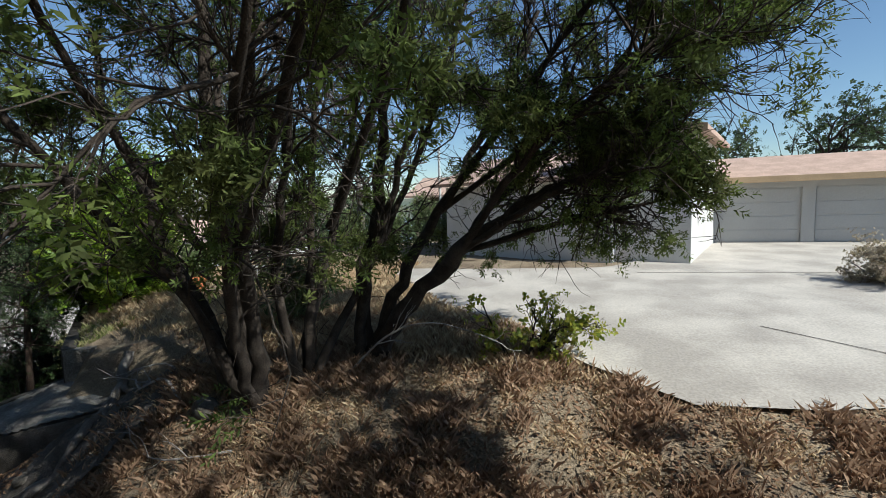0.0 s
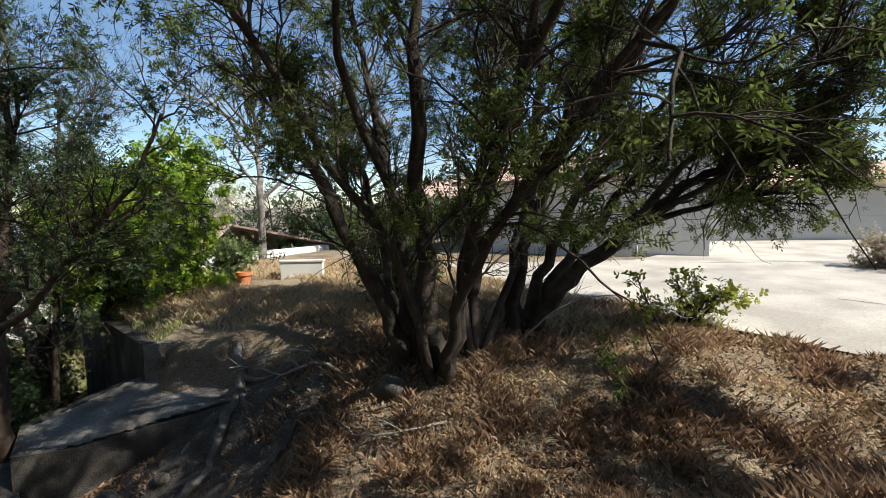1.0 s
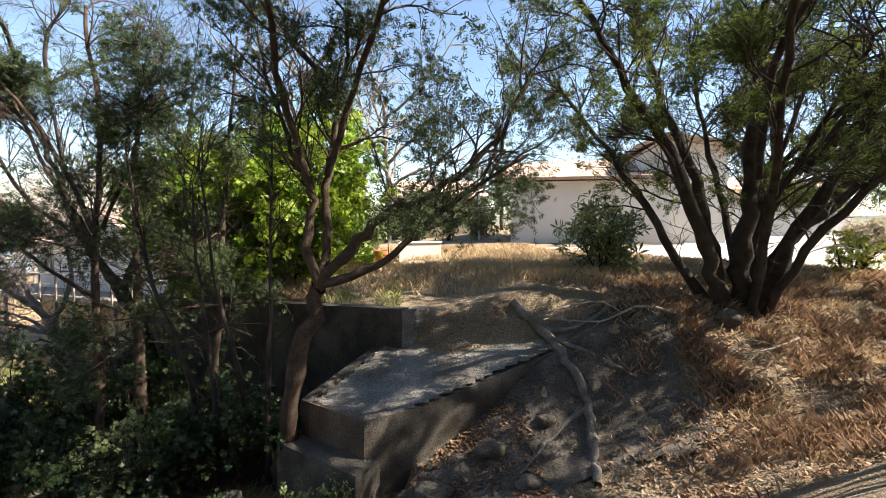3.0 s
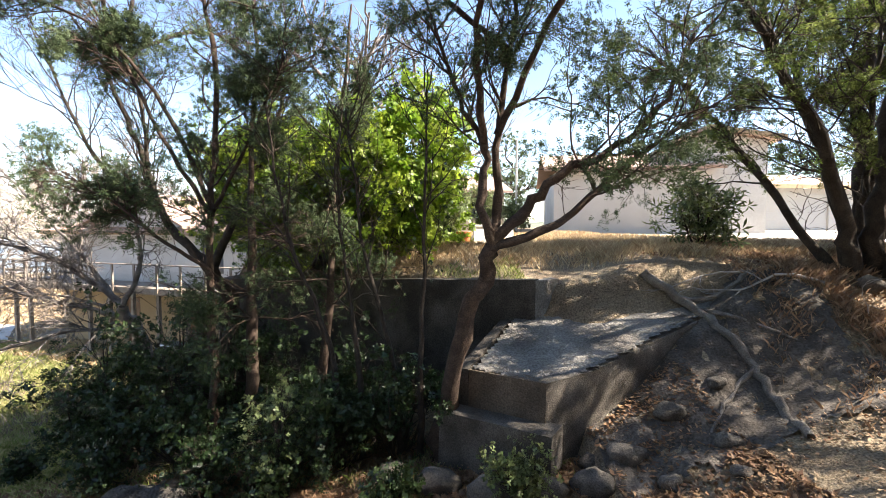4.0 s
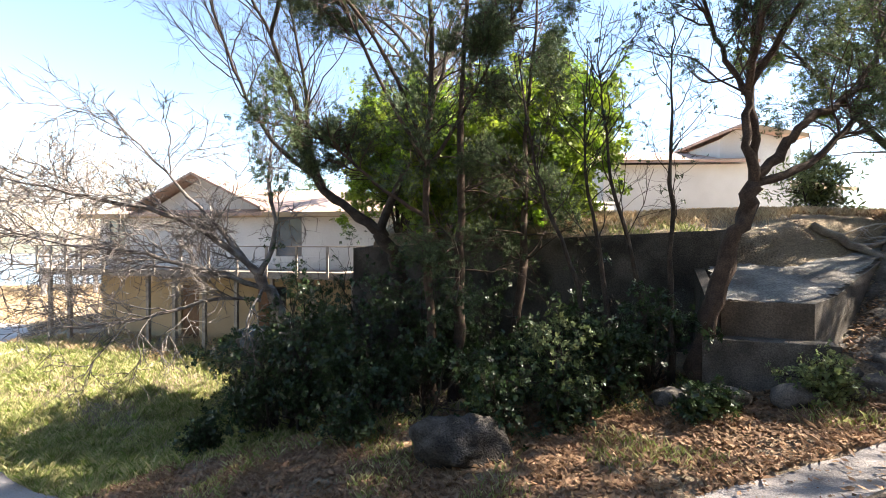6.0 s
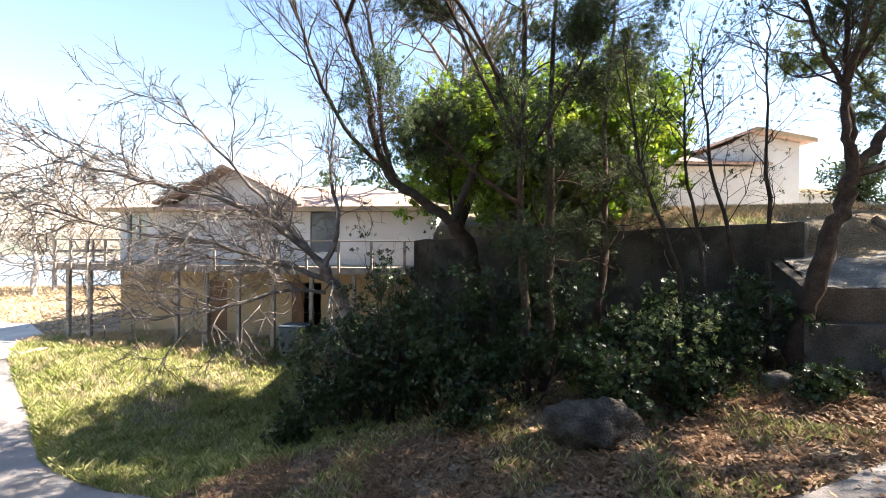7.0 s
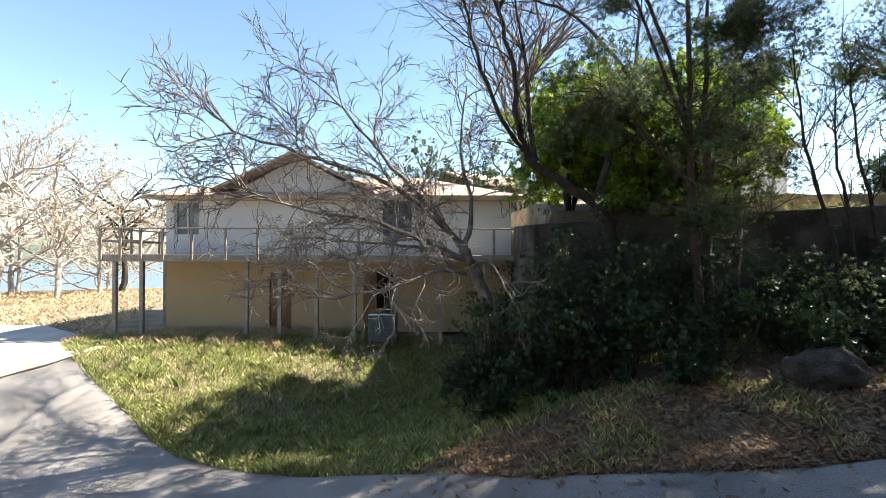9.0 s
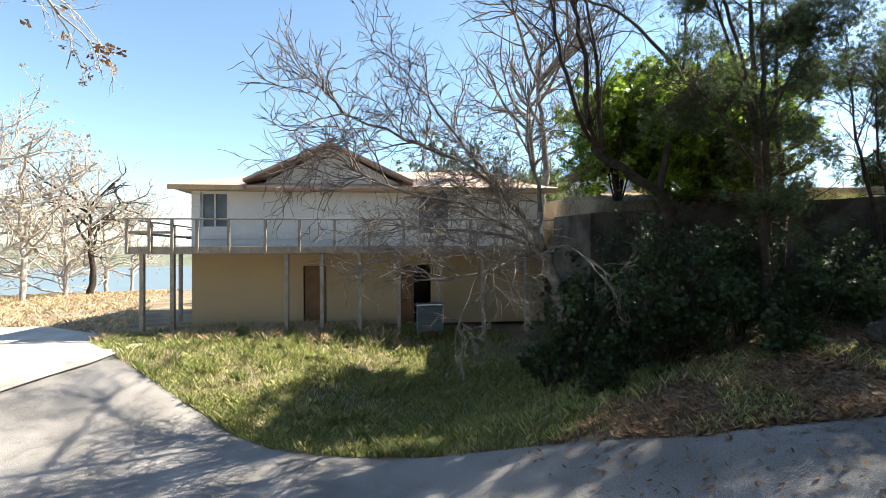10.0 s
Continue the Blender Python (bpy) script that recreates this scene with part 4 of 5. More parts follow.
def garage():
    wall_with_openings("wall", 0, 12, 0.0, 2.35, 0.0, 0.2, ((1.0, 5.2, 0.0, 2.1), (5.6, 9.8, 0.0, 2.1)), M["greywall"], GARAGE)
    for x in (1.0, 5.6):
        d = boxed("garage_door", (x, 0.1, 0.02), (x + 4.2, 0.15, 2.1), M["greywall"], GARAGE, "closed grey garage door", 0.005)
        for k in range(4):
            boxed("panel", (x + 0.05, 0.085, 0.08 + k * 0.51), (x + 4.15, 0.097, 0.53 + k * 0.51), M["greywall"], d, bevel=0.004)
    boxed("side_wall", (0, 0.2, 0), (0.2, 6, 2.35), M["white"], GARAGE, bevel=0)
    boxed("side_wall", (11.8, 0.2, 0), (12, 6, 2.35), M["white"], GARAGE, bevel=0)
    boxed("fascia", (-0.5, -0.6, 2.3), (12.5, -0.56, 2.52), M["trim"], GARAGE, "tan eave board", 0.004)
    boxed("soffit", (-0.4, -0.55, 2.36), (12.4, 0.0, 2.39), M["trim"], GARAGE, "", 0)
    sloped("roof", (-0.5, -0.56, 2.52), (12.5, -0.56, 2.52), (11.0, 3.0, 3.45), (1.0, 3.0, 3.45), 0.12, M["shingle"], GARAGE, "pinkish shingle roof")
    sloped("roof", (12.5, 6.5, 2.52), (-0.5, 6.5, 2.52), (1.0, 3.0, 3.45), (11.0, 3.0, 3.45), 0.12, M["shingle"], GARAGE)


garage()


# retaining wall and ledge
def wall_block(name, a, b, za, zb, foot_a, foot_b, thick, material, label):
    """A wall from a to b in plan, with its own top and foot heights at both ends."""
    a, b = Vector((*a, 0)), Vector((*b, 0))
    d = (b - a).normalized()
    n = Vector((-d.y, d.x, 0)) * thick
    bm = bmesh.new()
    steps = max(2, int((b - a).length / 0.35))
    rings = []
    for k in range(steps + 1):
        f = k / steps
        p = a + (b - a) * f
        top, foot = za + (zb - za) * f, foot_a + (foot_b - foot_a) * f
        j = [0.012 * noise.noise((p.x * 3, p.y * 3, q * 1.7)) for q in range(6)]
        rings.append([bm.verts.new(v) for v in (p + Vector((0, 0, foot)) , p - n * j[0] + Vector((0, 0, (foot + top) / 2)), p + n * (0.06 + j[1]) + Vector((0, 0, top + j[2])), p + n * 0.94 + Vector((0, 0, top + j[3])), p + n + Vector((0, 0, foot)))])
    for r, s in zip(rings, rings[1:]):
        for k in range(5):
            bm.faces.new((r[k], s[k], s[(k + 1) % 5], r[(k + 1) % 5]))
    bm.faces.new(rings[0])
    bm.faces.new(rings[-1][::-1])
    bmesh.ops.recalc_face_normals(bm, faces=bm.faces[:])
    return tagged(part(name, bm, material), label, "retaining wall", kind="structure")


def wall_point(s, back=0.0):
    return (-4.97 - 0.866 * s + 0.5 * back, 6.18 + 0.5 * s + 0.866 * back)


wall_block("retaining_wall_1", wall_point(0), wall_point(8.2), 0.23, -0.18, -2.7, -4.4, -0.28, M["shaded_wall"], "tall weathered concrete retaining wall in deep shade")
# paler material on the return stands in for sun on this end face
wall_block("retaining_wall_2", wall_point(0, 0.02), (-4.45, 6.45), 0.2, 0.22, -1.4, -0.8, 0.22, M["paving"], "short return of the concrete retaining wall")
wall_block("ledge_wall_1", (-5.355, 4.263), (-6.3, 4.972), -0.93, -0.95, -2.4, -2.6, -0.25, M["brown_concrete"], "brown-stained concrete wall at the front of the terrace")
wall_block("ledge_wall_2", (-5.335, 4.271), (-4.45, 4.617), -0.93, -0.86, -2.5, -2.3, 0.25, M["stone"], "pale end face of the concrete terrace wall")
wall_block("ledge_wall_3", (-4.455, 4.615), (-2.5, 5.38), -0.84, -0.36, -2.3, -1.2, 0.25, M["stone"], "broken edge of the concrete terrace sinking into soil")
wall_block("ledge_wall_4", (-6.29, 4.99), (-5.36, 6.36), -0.95, -0.52, -2.7, -2.7, 0.2, M["shaded_wall"], "far end of the concrete terrace below the tall wall")
wall_block("wall_footing", (-5.42, 3.83), (-6.75, 4.83), -1.46, -1.5, -2.6, -2.9, -0.5, M["stone"], "rough pale concrete footing below the terrace wall")


def ledge_paving():
    """The worn concrete top of the terrace, ragged where it runs out under the soil."""
    xs, ys = axis(((-6.7, -0.9, 0.07),)), axis(((4.2, 7.4, 0.07),))
    nx = len(xs)
    verts = [(x, y, ledge_z(x, y) * (1 - smooth(-2.2, -1.2, x)) + land(x, y) * smooth(-2.2, -1.2, x) + 0.012 + 0.03 * noise.noise((x * 1.6, y * 1.6, 5)) + 0.018 * noise.noise((x * 5, y * 5, 1))) for y in ys for x in xs]

    def inside(x, y):
        rim = 0.35 * noise.noise((x * 1.3, y * 1.3, 11)) + 0.1 * noise.noise((x * 6, y * 6, 5))
        return ledge(x, y) > 0.02 + 0.4 * max(0.0, rim) * smooth(-4.0, -3.0, x) and behind_wall(x, y) < -0.02 + rim * smooth(-4.6, -4.0, x) and x < -1.25 + rim

    faces = [(j * nx + i, j * nx + i + 1, (j + 1) * nx + i + 1, (j + 1) * nx + i) for j in range(len(ys) - 1) for i in range(nx - 1) if inside(xs[i], ys[j])]
    me = mesh_from("paving", verts, faces, M["paving"])
    for q in me.polygons:
        q.use_smooth = True
    return tagged(new("paving", me), "worn pale concrete terrace streaked with sun and shade", "paving", kind="structure")


ledge_paving()


def bare_soil():
    """Trodden grey soil right of the terrace and down to the road, with an uneven outline."""
    xs, ys = axis(((-5.3, -0.2, 0.07),)), axis(((2.9, 6.6, 0.07),))
    nx = len(xs)
    verts = [(x, y, rough(x, y) + 0.03 + 0.06 * noise.noise((x * 3, y * 3, 2)) + 0.035 * noise.noise((x * 9, y * 9, 2)) + 0.015 * noise.noise((x * 23, y * 23, 2))) for y in ys for x in xs]

    def inside(x, y):
        rim = 0.35 * noise.noise((x * 1.6, y * 1.6, 7)) + 0.12 * noise.noise((x * 6, y * 6, 3))
        return x < -0.9 + rim + 0.3 * (y - 4) and y < 5.9 + rim and y > 3.3 + rim and ledge(x, y) < -0.03 + 0.25 * smooth(-2.6, -1.6, x) and x > -4.9 + rim

    faces = [(j * nx + i, j * nx + i + 1, (j + 1) * nx + i + 1, (j + 1) * nx + i) for j in range(len(ys) - 1) for i in range(nx - 1) if inside(xs[i], ys[j])]
    me = mesh_from("bare_soil", verts, faces, M["soil"])
    for q in me.polygons:
        q.use_smooth = True
    return tagged(new("bare_soil", me), "bare grey soil bank dappled with shade", "soil", kind="structure")


bare_soil()
wall_block("retaining_wall_3", wall_point(8.2), (-11.3, 12.6), -0.18, -0.1, -4.4, -4.2, -0.28, M["shaded_wall"], "end of the retaining wall beside the house")


# boulders and stones
def boulder(name, loc, size, seed, label, group=""):
    """A rounded stone with worn facets, half sunk in the soil."""
    bm = bmesh.new()
    bmesh.ops.create_icosphere(bm, subdivisions=3 if size[0] < 0.5 else 4, radius=1.0)
    for v in bm.verts:
        n = v.co.normalized()
        k = 1 + 0.34 * noise.noise(n * 1.3 + Vector((seed * 7.1, 0, 0))) + 0.16 * noise.noise(n * 3.5 + Vector((0, seed * 3.3, 0))) + 0.07 * noise.noise(n * 9) + 0.03 * noise.noise(n * 21)
        v.co = Vector((n.x * size[0], n.y * size[1], n.z * size[2])) * k
    ob = part(name, bm, M["rock"] if name == "boulder" else M["stone"])
    ob.location = loc
    for p in ob.data.polygons:
        p.use_smooth = True
    return tagged(ob, label, "rock", group)


boulder("boulder", (-10.62, 4.55, land(-10.62, 4.55) + 0.10), (0.62, 0.45, 0.42), 3, "large grey limestone boulder with lichen stains on the bank")
for n, (x, y, s) in enumerate(((-6.1, 3.9, 0.32), (-5.5, 3.75, 0.26), (-6.8, 4.3, 0.30), (-4.9, 3.7, 0.28), (-4.4, 3.9, 0.24), (-7.4, 4.7, 0.28), (-3.6, 4.3, 0.22), (-4.1, 3.4, 0.16), (-3.2, 3.7, 0.18), (-4.7, 4.15, 0.2), (-2.8, 4.5, 0.15), (-3.4, 3.2, 0.13))):
    boulder("stone", (x, y, land(x, y) + s * 0.2), (s, s * 0.75, s * 0.6), 20 + n, "pale rubble stone below the ledge", "rubble stones below the ledge")


# small things on the upper level
def flower_pot(loc):
    bm = bmesh.new()
    profile = ((0.10, 0.0), (0.14, 0.24), (0.17, 0.24), (0.17, 0.31), (0.145, 0.31), (0.13, 0.26), (0.0, 0.26))
    rings = [[bm.verts.new((r * math.cos(a * math.pi / 10), r * math.sin(a * math.pi / 10), z)) for a in range(20)] for r, z in profile]
    for r, s in zip(rings, rings[1:]):
        for k in range(20):
            bm.faces.new((r[k], r[(k + 1) % 20], s[(k + 1) % 20], s[k]))
    bm.faces.new(rings[0][::-1])
    bmesh.ops.remove_doubles(bm, verts=bm.verts[:], dist=1e-4)
    bmesh.ops.scale(bm, vec=(1.25, 1.25, 1.3), verts=bm.verts[:])
    ob = part("flower_pot", bm, M["terracotta"])
    ob.location = loc
    return tagged(ob, "orange terracotta flower pot in dry grass", "flower pot")


flower_pot((-5.75, 10.05, land(-5.75, 10.05) - 0.01))
low = empty("low_garden_wall", (-5.35, 11.1, land(-5.0, 11.2) - 0.05), 14)
tagged(low, "low white painted garden wall in straw grass", "garden wall")
boxed("wall", (0, 0, 0), (1.25, 0.18, 0.55), M["white"], low, bevel=0.01)
boxed("coping", (-0.03, -0.03, 0.553), (1.28, 0.21, 0.61), M["white"], low, bevel=0.01)
pole = empty("white_post", (-2.15, 19.4, land(-2.15, 19.4) - 0.1))
tagged(pole, "slim white-painted post in the yard", "post")
bm = bmesh.new()
bmesh.ops.create_cone(bm, cap_ends=True, segments=12, radius1=0.055, radius2=0.05, depth=4.4, matrix=Matrix.Translation((0, 0, 2.2)))
part("shaft", bm, M["white"], pole)
boxed("cap", (-0.07, -0.07, 4.402), (0.07, 0.07, 4.46), M["white"], pole)


def far_house(loc, rz, w, d, h, wall_mat, label):
    """A small plain house with a pitched roof and two windows."""
    ob = empty("neighbour_house", loc, rz)
    tagged(ob, label, "house")
    wall_with_openings("wall", 0, w, 0, h, 0, 0.2, ((w * 0.2, w * 0.2 + 1.0, 1.0, 2.0), (w * 0.6, w * 0.6 + 1.0, 1.0, 2.0)), wall_mat, ob)
    for x in (0, w - 0.2):
        boxed("side_wall", (x, 0.2, 0), (x + 0.2, d, h), wall_mat, ob, bevel=0)
    for f in (0.2, 0.6):
        window_in(ob, w * f, w * f + 1.0, 1.0, 2.0, 0.05, M["white"])
    sloped("roof", (-0.4, -0.5, h), (w + 0.4, -0.5, h), (w + 0.4, d / 2, h + 1.2), (-0.4, d / 2, h + 1.2), 0.14, M["shingle"], ob)
    sloped("roof", (w + 0.4, d + 0.5, h), (-0.4, d + 0.5, h), (-0.4, d / 2, h + 1.2), (w + 0.4, d / 2, h + 1.2), 0.14, M["shingle"], ob)


far_house((-6.5, 25.5, 0.7), 6, 5.2, 6, 2.7, M["tan_wall"], "small tan house beyond the yard, dark shingle roof")


# outdoor air conditioner by the lower door
ac = empty("air_conditioner", tuple(HOUSE.matrix_basis @ Vector((8.45, -0.55, 0.0))), HEAD)
tagged(ac, "blue-grey outdoor air conditioner with louvred sides", "air conditioner")
boxed("body", (0, 0, 0.04), (0.78, 0.7, 0.78), M["metal"], ac, bevel=0.02)
boxed("lid", (-0.02, -0.02, 0.783), (0.80, 0.72, 0.83), M["metal"], ac, "dark lid", 0.015)
for k in range(9):
    boxed("louvre", (0.05, -0.012, 0.12 + k * 0.07), (0.73, -0.002, 0.155 + k * 0.07), M["metal"], ac, bevel=0.002)
for x in (0.03, 0.67):
    boxed("foot", (x, 0.05, -0.06), (x + 0.08, 0.65, 0.038), M["metal"], ac)


def deck_bench(x, y):
    b = empty("picnic_bench", tuple(HOUSE.matrix_basis @ Vector((x, y, 2.62))), HEAD)
    tagged(b, "weathered wooden picnic table on the deck", "table")
    boxed("tabletop", (0, 0, 0.68), (1.3, 0.7, 0.73), M["deckwood"], b)
    boxed("seat", (0, -0.45, 0.40), (1.3, -0.2, 0.44), M["deckwood"], b)
    boxed("seat", (0, 0.9, 0.40), (1.3, 1.15, 0.44), M["deckwood"], b)
    for q in (0.15, 1.08):
        boxed("leg", (q, 0.02, 0.0), (q + 0.08, 0.12, 0.68), M["deckwood"], b)
        boxed("leg", (q, 0.58, 0.0), (q + 0.08, 0.68, 0.68), M["deckwood"], b)
        boxed("crossbar", (q + 0.005, -0.45, 0.34), (q + 0.075, 1.15, 0.397), M["deckwood"], b)


deck_bench(0.05, 3.6)


# fallen branches and low plants
def stick(name, pts, r, seed, label):
    t = Plant(seed)
    line = t.limb(pts, r, r * 0.3)
    t.clothe(line, 5, 0.5, r * 0.5, dict(levels=2, kids=(2,), wander=0.2), 0.2)
    base = tuple(np.asarray(pts[0], float))
    t.tubes = [(p - np.array(base), q) for p, q in t.tubes]
    ob = new(name, t.wood(name, M["bark_pale"]))
    ob.location = base
    return tagged(ob, label, "fallen branch")


def on(x, y, h=0.02):
    return (x, y, land(x, y) + h)


stick("fallen_branch", (on(-0.2, 5.3), on(-0.9, 5.55, 0.1), on(-1.6, 5.6, 0.05), on(-2.2, 5.9, 0.12)), 0.03, 91, "fallen grey branch across the top of the ledge")
stick("fallen_branch", (on(-1.0, 5.9), on(-1.8, 6.1, 0.12), on(-2.7, 6.0, 0.06)), 0.025, 92, "bleached dead branch on bare soil")
stick("fallen_branch", (on(1.2, 4.9), on(0.4, 4.6, 0.1), on(-0.3, 4.7, 0.04)), 0.02, 93, "dry twig branch in leaf litter")
stick("arching_branch", (on(1.9, 6.4), on(2.5, 6.5, 0.55), on(3.2, 6.5, 0.8), on(4.0, 6.6, 0.6)), 0.018, 94, "thin arching dead branch over straw grass")
def big_root():
    """A thick surface root that runs down the soil bank."""
    t = Plant(97)
    line = [(-2.95, 6.3), (-2.45, 5.75), (-2.25, 5.1), (-2.15, 4.5), (-2.3, 3.9), (-2.5, 3.3)]
    pts = np.array([on(x, y, 0.05) for x, y in line])
    base = pts[0].copy()
    main = t.limb(pts, 0.085, 0.05)
    t.limb([main[6], on(-1.9, 5.2, 0.02), on(-1.4, 4.7, 0.02)], 0.05, 0.02)
    t.limb([main[14], on(-2.75, 4.3, 0.02), on(-3.3, 3.9, 0.0)], 0.045, 0.02)
    t.limb([on(-1.2, 5.95, 0.05), on(-2.0, 5.75, 0.06), main[4]], 0.045, 0.05)
    t.tubes = [(p - base, q) for p, q in t.tubes]
    ob = new("tree_root", t.wood("tree_root", M["root"]))
    ob.location = base
    return tagged(ob, "thick grey surface root running down the soil bank", "tree root")


big_root()
boulder("stone", on(0.35, 5.25, 0.08), (0.2, 0.15, 0.15), 41, "pale rough stone at the foot of the juniper")
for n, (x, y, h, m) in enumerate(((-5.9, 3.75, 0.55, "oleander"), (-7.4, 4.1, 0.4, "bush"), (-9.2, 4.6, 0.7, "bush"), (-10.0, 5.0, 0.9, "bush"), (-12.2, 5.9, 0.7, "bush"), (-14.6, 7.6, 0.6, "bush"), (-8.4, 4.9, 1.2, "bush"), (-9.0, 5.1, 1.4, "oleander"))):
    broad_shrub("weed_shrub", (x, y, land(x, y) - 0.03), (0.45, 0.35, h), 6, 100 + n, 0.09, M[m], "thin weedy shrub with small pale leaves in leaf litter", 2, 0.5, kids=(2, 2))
broad_shrub("evergreen_shrub", (-10.9, 10.4, land(-10.9, 10.4) - 0.05), (1.2, 1.1, 3.5), 13, 65, 0.16, M["privet"], "deep green evergreen shrub behind the retaining wall", 3, 0.5)
for n, (x, y, h) in enumerate(((-9.0, 8.8, 2.3), (-6.6, 10.6, 1.1), (-10.4, 19.5, 2.6), (-8.6, 20.4, 2.2), (-6.9, 19.2, 1.9), (-5.2, 20.0, 2.3), (-3.5, 20.8, 2.0), (-2.2, 19.6, 1.4))):
    broad_shrub("yard_shrub", (x, y, land(x, y) - 0.03), (0.7, 0.5, h), 8, 120 + n, 0.12, M["oleander"], "ragged grey-green yard shrub in dry grass", 2, 0.5, kids=(3, 3))
broad_shrub("dry_brush_shrub", (10.9, 13.4, 0.85), (1.5, 1.2, 0.75), 16, 130, 0.08, M["willow"], "grey dry brushy shrub at the edge of the driveway", 2, 0.5, None, M["bark_pale"])


# trees off to the sides and far behind
def round_tree(name, loc, h, w, seed, material, label, leaf=0.3, per=3, keep=0.8, bark="bark", trunk=0.16, low=0.35):
    t = Plant(seed)
    b = np.array(loc)
    spec = dict(levels=3, kids=(4, 3), angle=(25, 60), ratio=(0.45, 0.65), wander=0.18, lift=(0.05, 0.02, 0, 0), thin=0.5)
    line = t.limb([b, b + (0.1, 0, h * 0.3), b + (-0.1, 0.1, h * 0.55), b + (0, 0, h * 0.8)], trunk, 0.05)
    for k in range(11 if low > 0.2 else 16):
        a = t.rng.uniform(0, 2 * math.pi)
        t.shoot(line[int(t.rng.uniform(low, 1) * (len(line) - 1))], (math.cos(a) * w, math.sin(a) * w, h * 0.25), t.rng.uniform(0.7, 1.1) * math.hypot(w, h * 0.3), trunk * 0.45, 0, spec)
    return finish(t, name, loc, M[bark], label, "tree", (BROAD, leaf, material, per, leaf * 0.8, 0.1, keep) if material else None)


for n, (x, y, h, w) in enumerate(((-30.5, 35, 8.5, 4.2), (-34, 38, 9.5, 4.8), (-28.5, 46, 8.5, 3.6), (-41, 40, 9.5, 5.0), (-37, 31, 8.5, 4.4), (-32.0, 50, 9, 4.6), (-29.5, 39, 8, 4.0), (-32.5, 33, 8.5, 4.0), (-36.0, 44, 10, 4.8), (-27.5, 52, 9, 4.2))):
    round_tree("lakeside_tree", (x, y, land(x, y) - 0.1), h, w, 200 + n, M["willow"], "pale winter tree with wispy dull yellow foliage", 0.17, 3, 0.4, "bark_pale", low=0.12)
round_tree("bare_lakeside_tree", (-28.3, 40.0, land(-28.3, 40) - 0.1), 8.0, 3.0, 210, None, "dark leafless tree on the lake shore", bark="bark", trunk=0.22)
for n, (x, y, h, w) in enumerate(((-12.0, 20.5, 5.5, 2.4), (-9.5, 23.0, 6.5, 2.4), (-7.2, 23.5, 4.6, 2.0), (-3.5, 33, 5.5, 2.2), (-9, 30, 5.0, 2.4), (1.5, 36, 7, 2.6), (17.5, 38, 6.5, 2.2), (21.5, 40, 6, 2.4), (12, 40, 6, 2.5), (-12.5, 24, 6.0, 2.6), (27, 36, 7, 3))):
    round_tree("far_evergreen_tree", (x, y, land(x, y) - 0.1), h, w, 220 + n, M["cedar_blue"], "dark evergreen tree standing behind the houses", 0.34, 2, 0.7)
round_tree("bare_yard_tree", (-6.5, 19.5, land(-6.5, 19.5) - 0.1), 8.5, 3.2, 240, None, "tall leafless yard tree behind the wall", bark="bark_bare", trunk=0.18)
round_tree("bare_yard_tree", (-9.2, 15.5, land(-9.2, 15.5) - 0.1), 8.5, 2.8, 241, None, "grey leafless tree beside the house", bark="bark_bare", trunk=0.16)


# unseen trees added on the road's near side; their crowns shade slope and road
def unseen_shade_tree(loc, crown, size, seed, limbs=9, leaf=0.13, gap=-0.03):
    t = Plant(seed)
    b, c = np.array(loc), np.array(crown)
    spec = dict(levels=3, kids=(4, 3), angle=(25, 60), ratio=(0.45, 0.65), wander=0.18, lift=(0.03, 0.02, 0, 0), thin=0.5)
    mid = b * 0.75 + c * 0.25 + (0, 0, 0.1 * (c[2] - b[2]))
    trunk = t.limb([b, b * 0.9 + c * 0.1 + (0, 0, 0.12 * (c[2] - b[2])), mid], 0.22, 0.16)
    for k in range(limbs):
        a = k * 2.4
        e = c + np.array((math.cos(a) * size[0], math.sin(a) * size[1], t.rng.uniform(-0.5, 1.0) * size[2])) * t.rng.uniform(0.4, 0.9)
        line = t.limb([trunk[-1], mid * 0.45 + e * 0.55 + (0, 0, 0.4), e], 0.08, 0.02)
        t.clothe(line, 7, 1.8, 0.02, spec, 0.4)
    return finish(t, "roadside_oak_tree", loc, M["bark"], "unseen broad oak added on the near side to cast dappled shade", "tree", (BROAD, leaf, M["oak"], 4, 0.12, 0.1, 0.9, gap), "oaks along the road")


# crowns set out of view, each where its shadow is wanted; gap tunes the dapple
unseen_shade_tree((3.6, -5.2, land(3.6, -5.2) - 0.1), (1.6, 1.5, 6.6), (2.3, 1.5, 1.0), 255, 9, 0.2, 0.5)
unseen_shade_tree((7.5, -4.8, land(7.5, -4.8) - 0.1), (4.2, 3.2, 7.9), (2.2, 1.5, 0.9), 256, 9, 0.2, 0.62)
unseen_shade_tree((13.5, 0.3, land(13.5, 0.3) - 0.1), (10.7, 3.5, 7.6), (1.9, 1.3, 1.0), 254, 10, 0.2, 0.44)
unseen_shade_tree((-2.0, -5.0, land(-2.0, -5.0) - 0.1), (-3.6, 2.2, 6.9), (4.4, 3.0, 1.6), 252, 17, 0.22, 0.19)


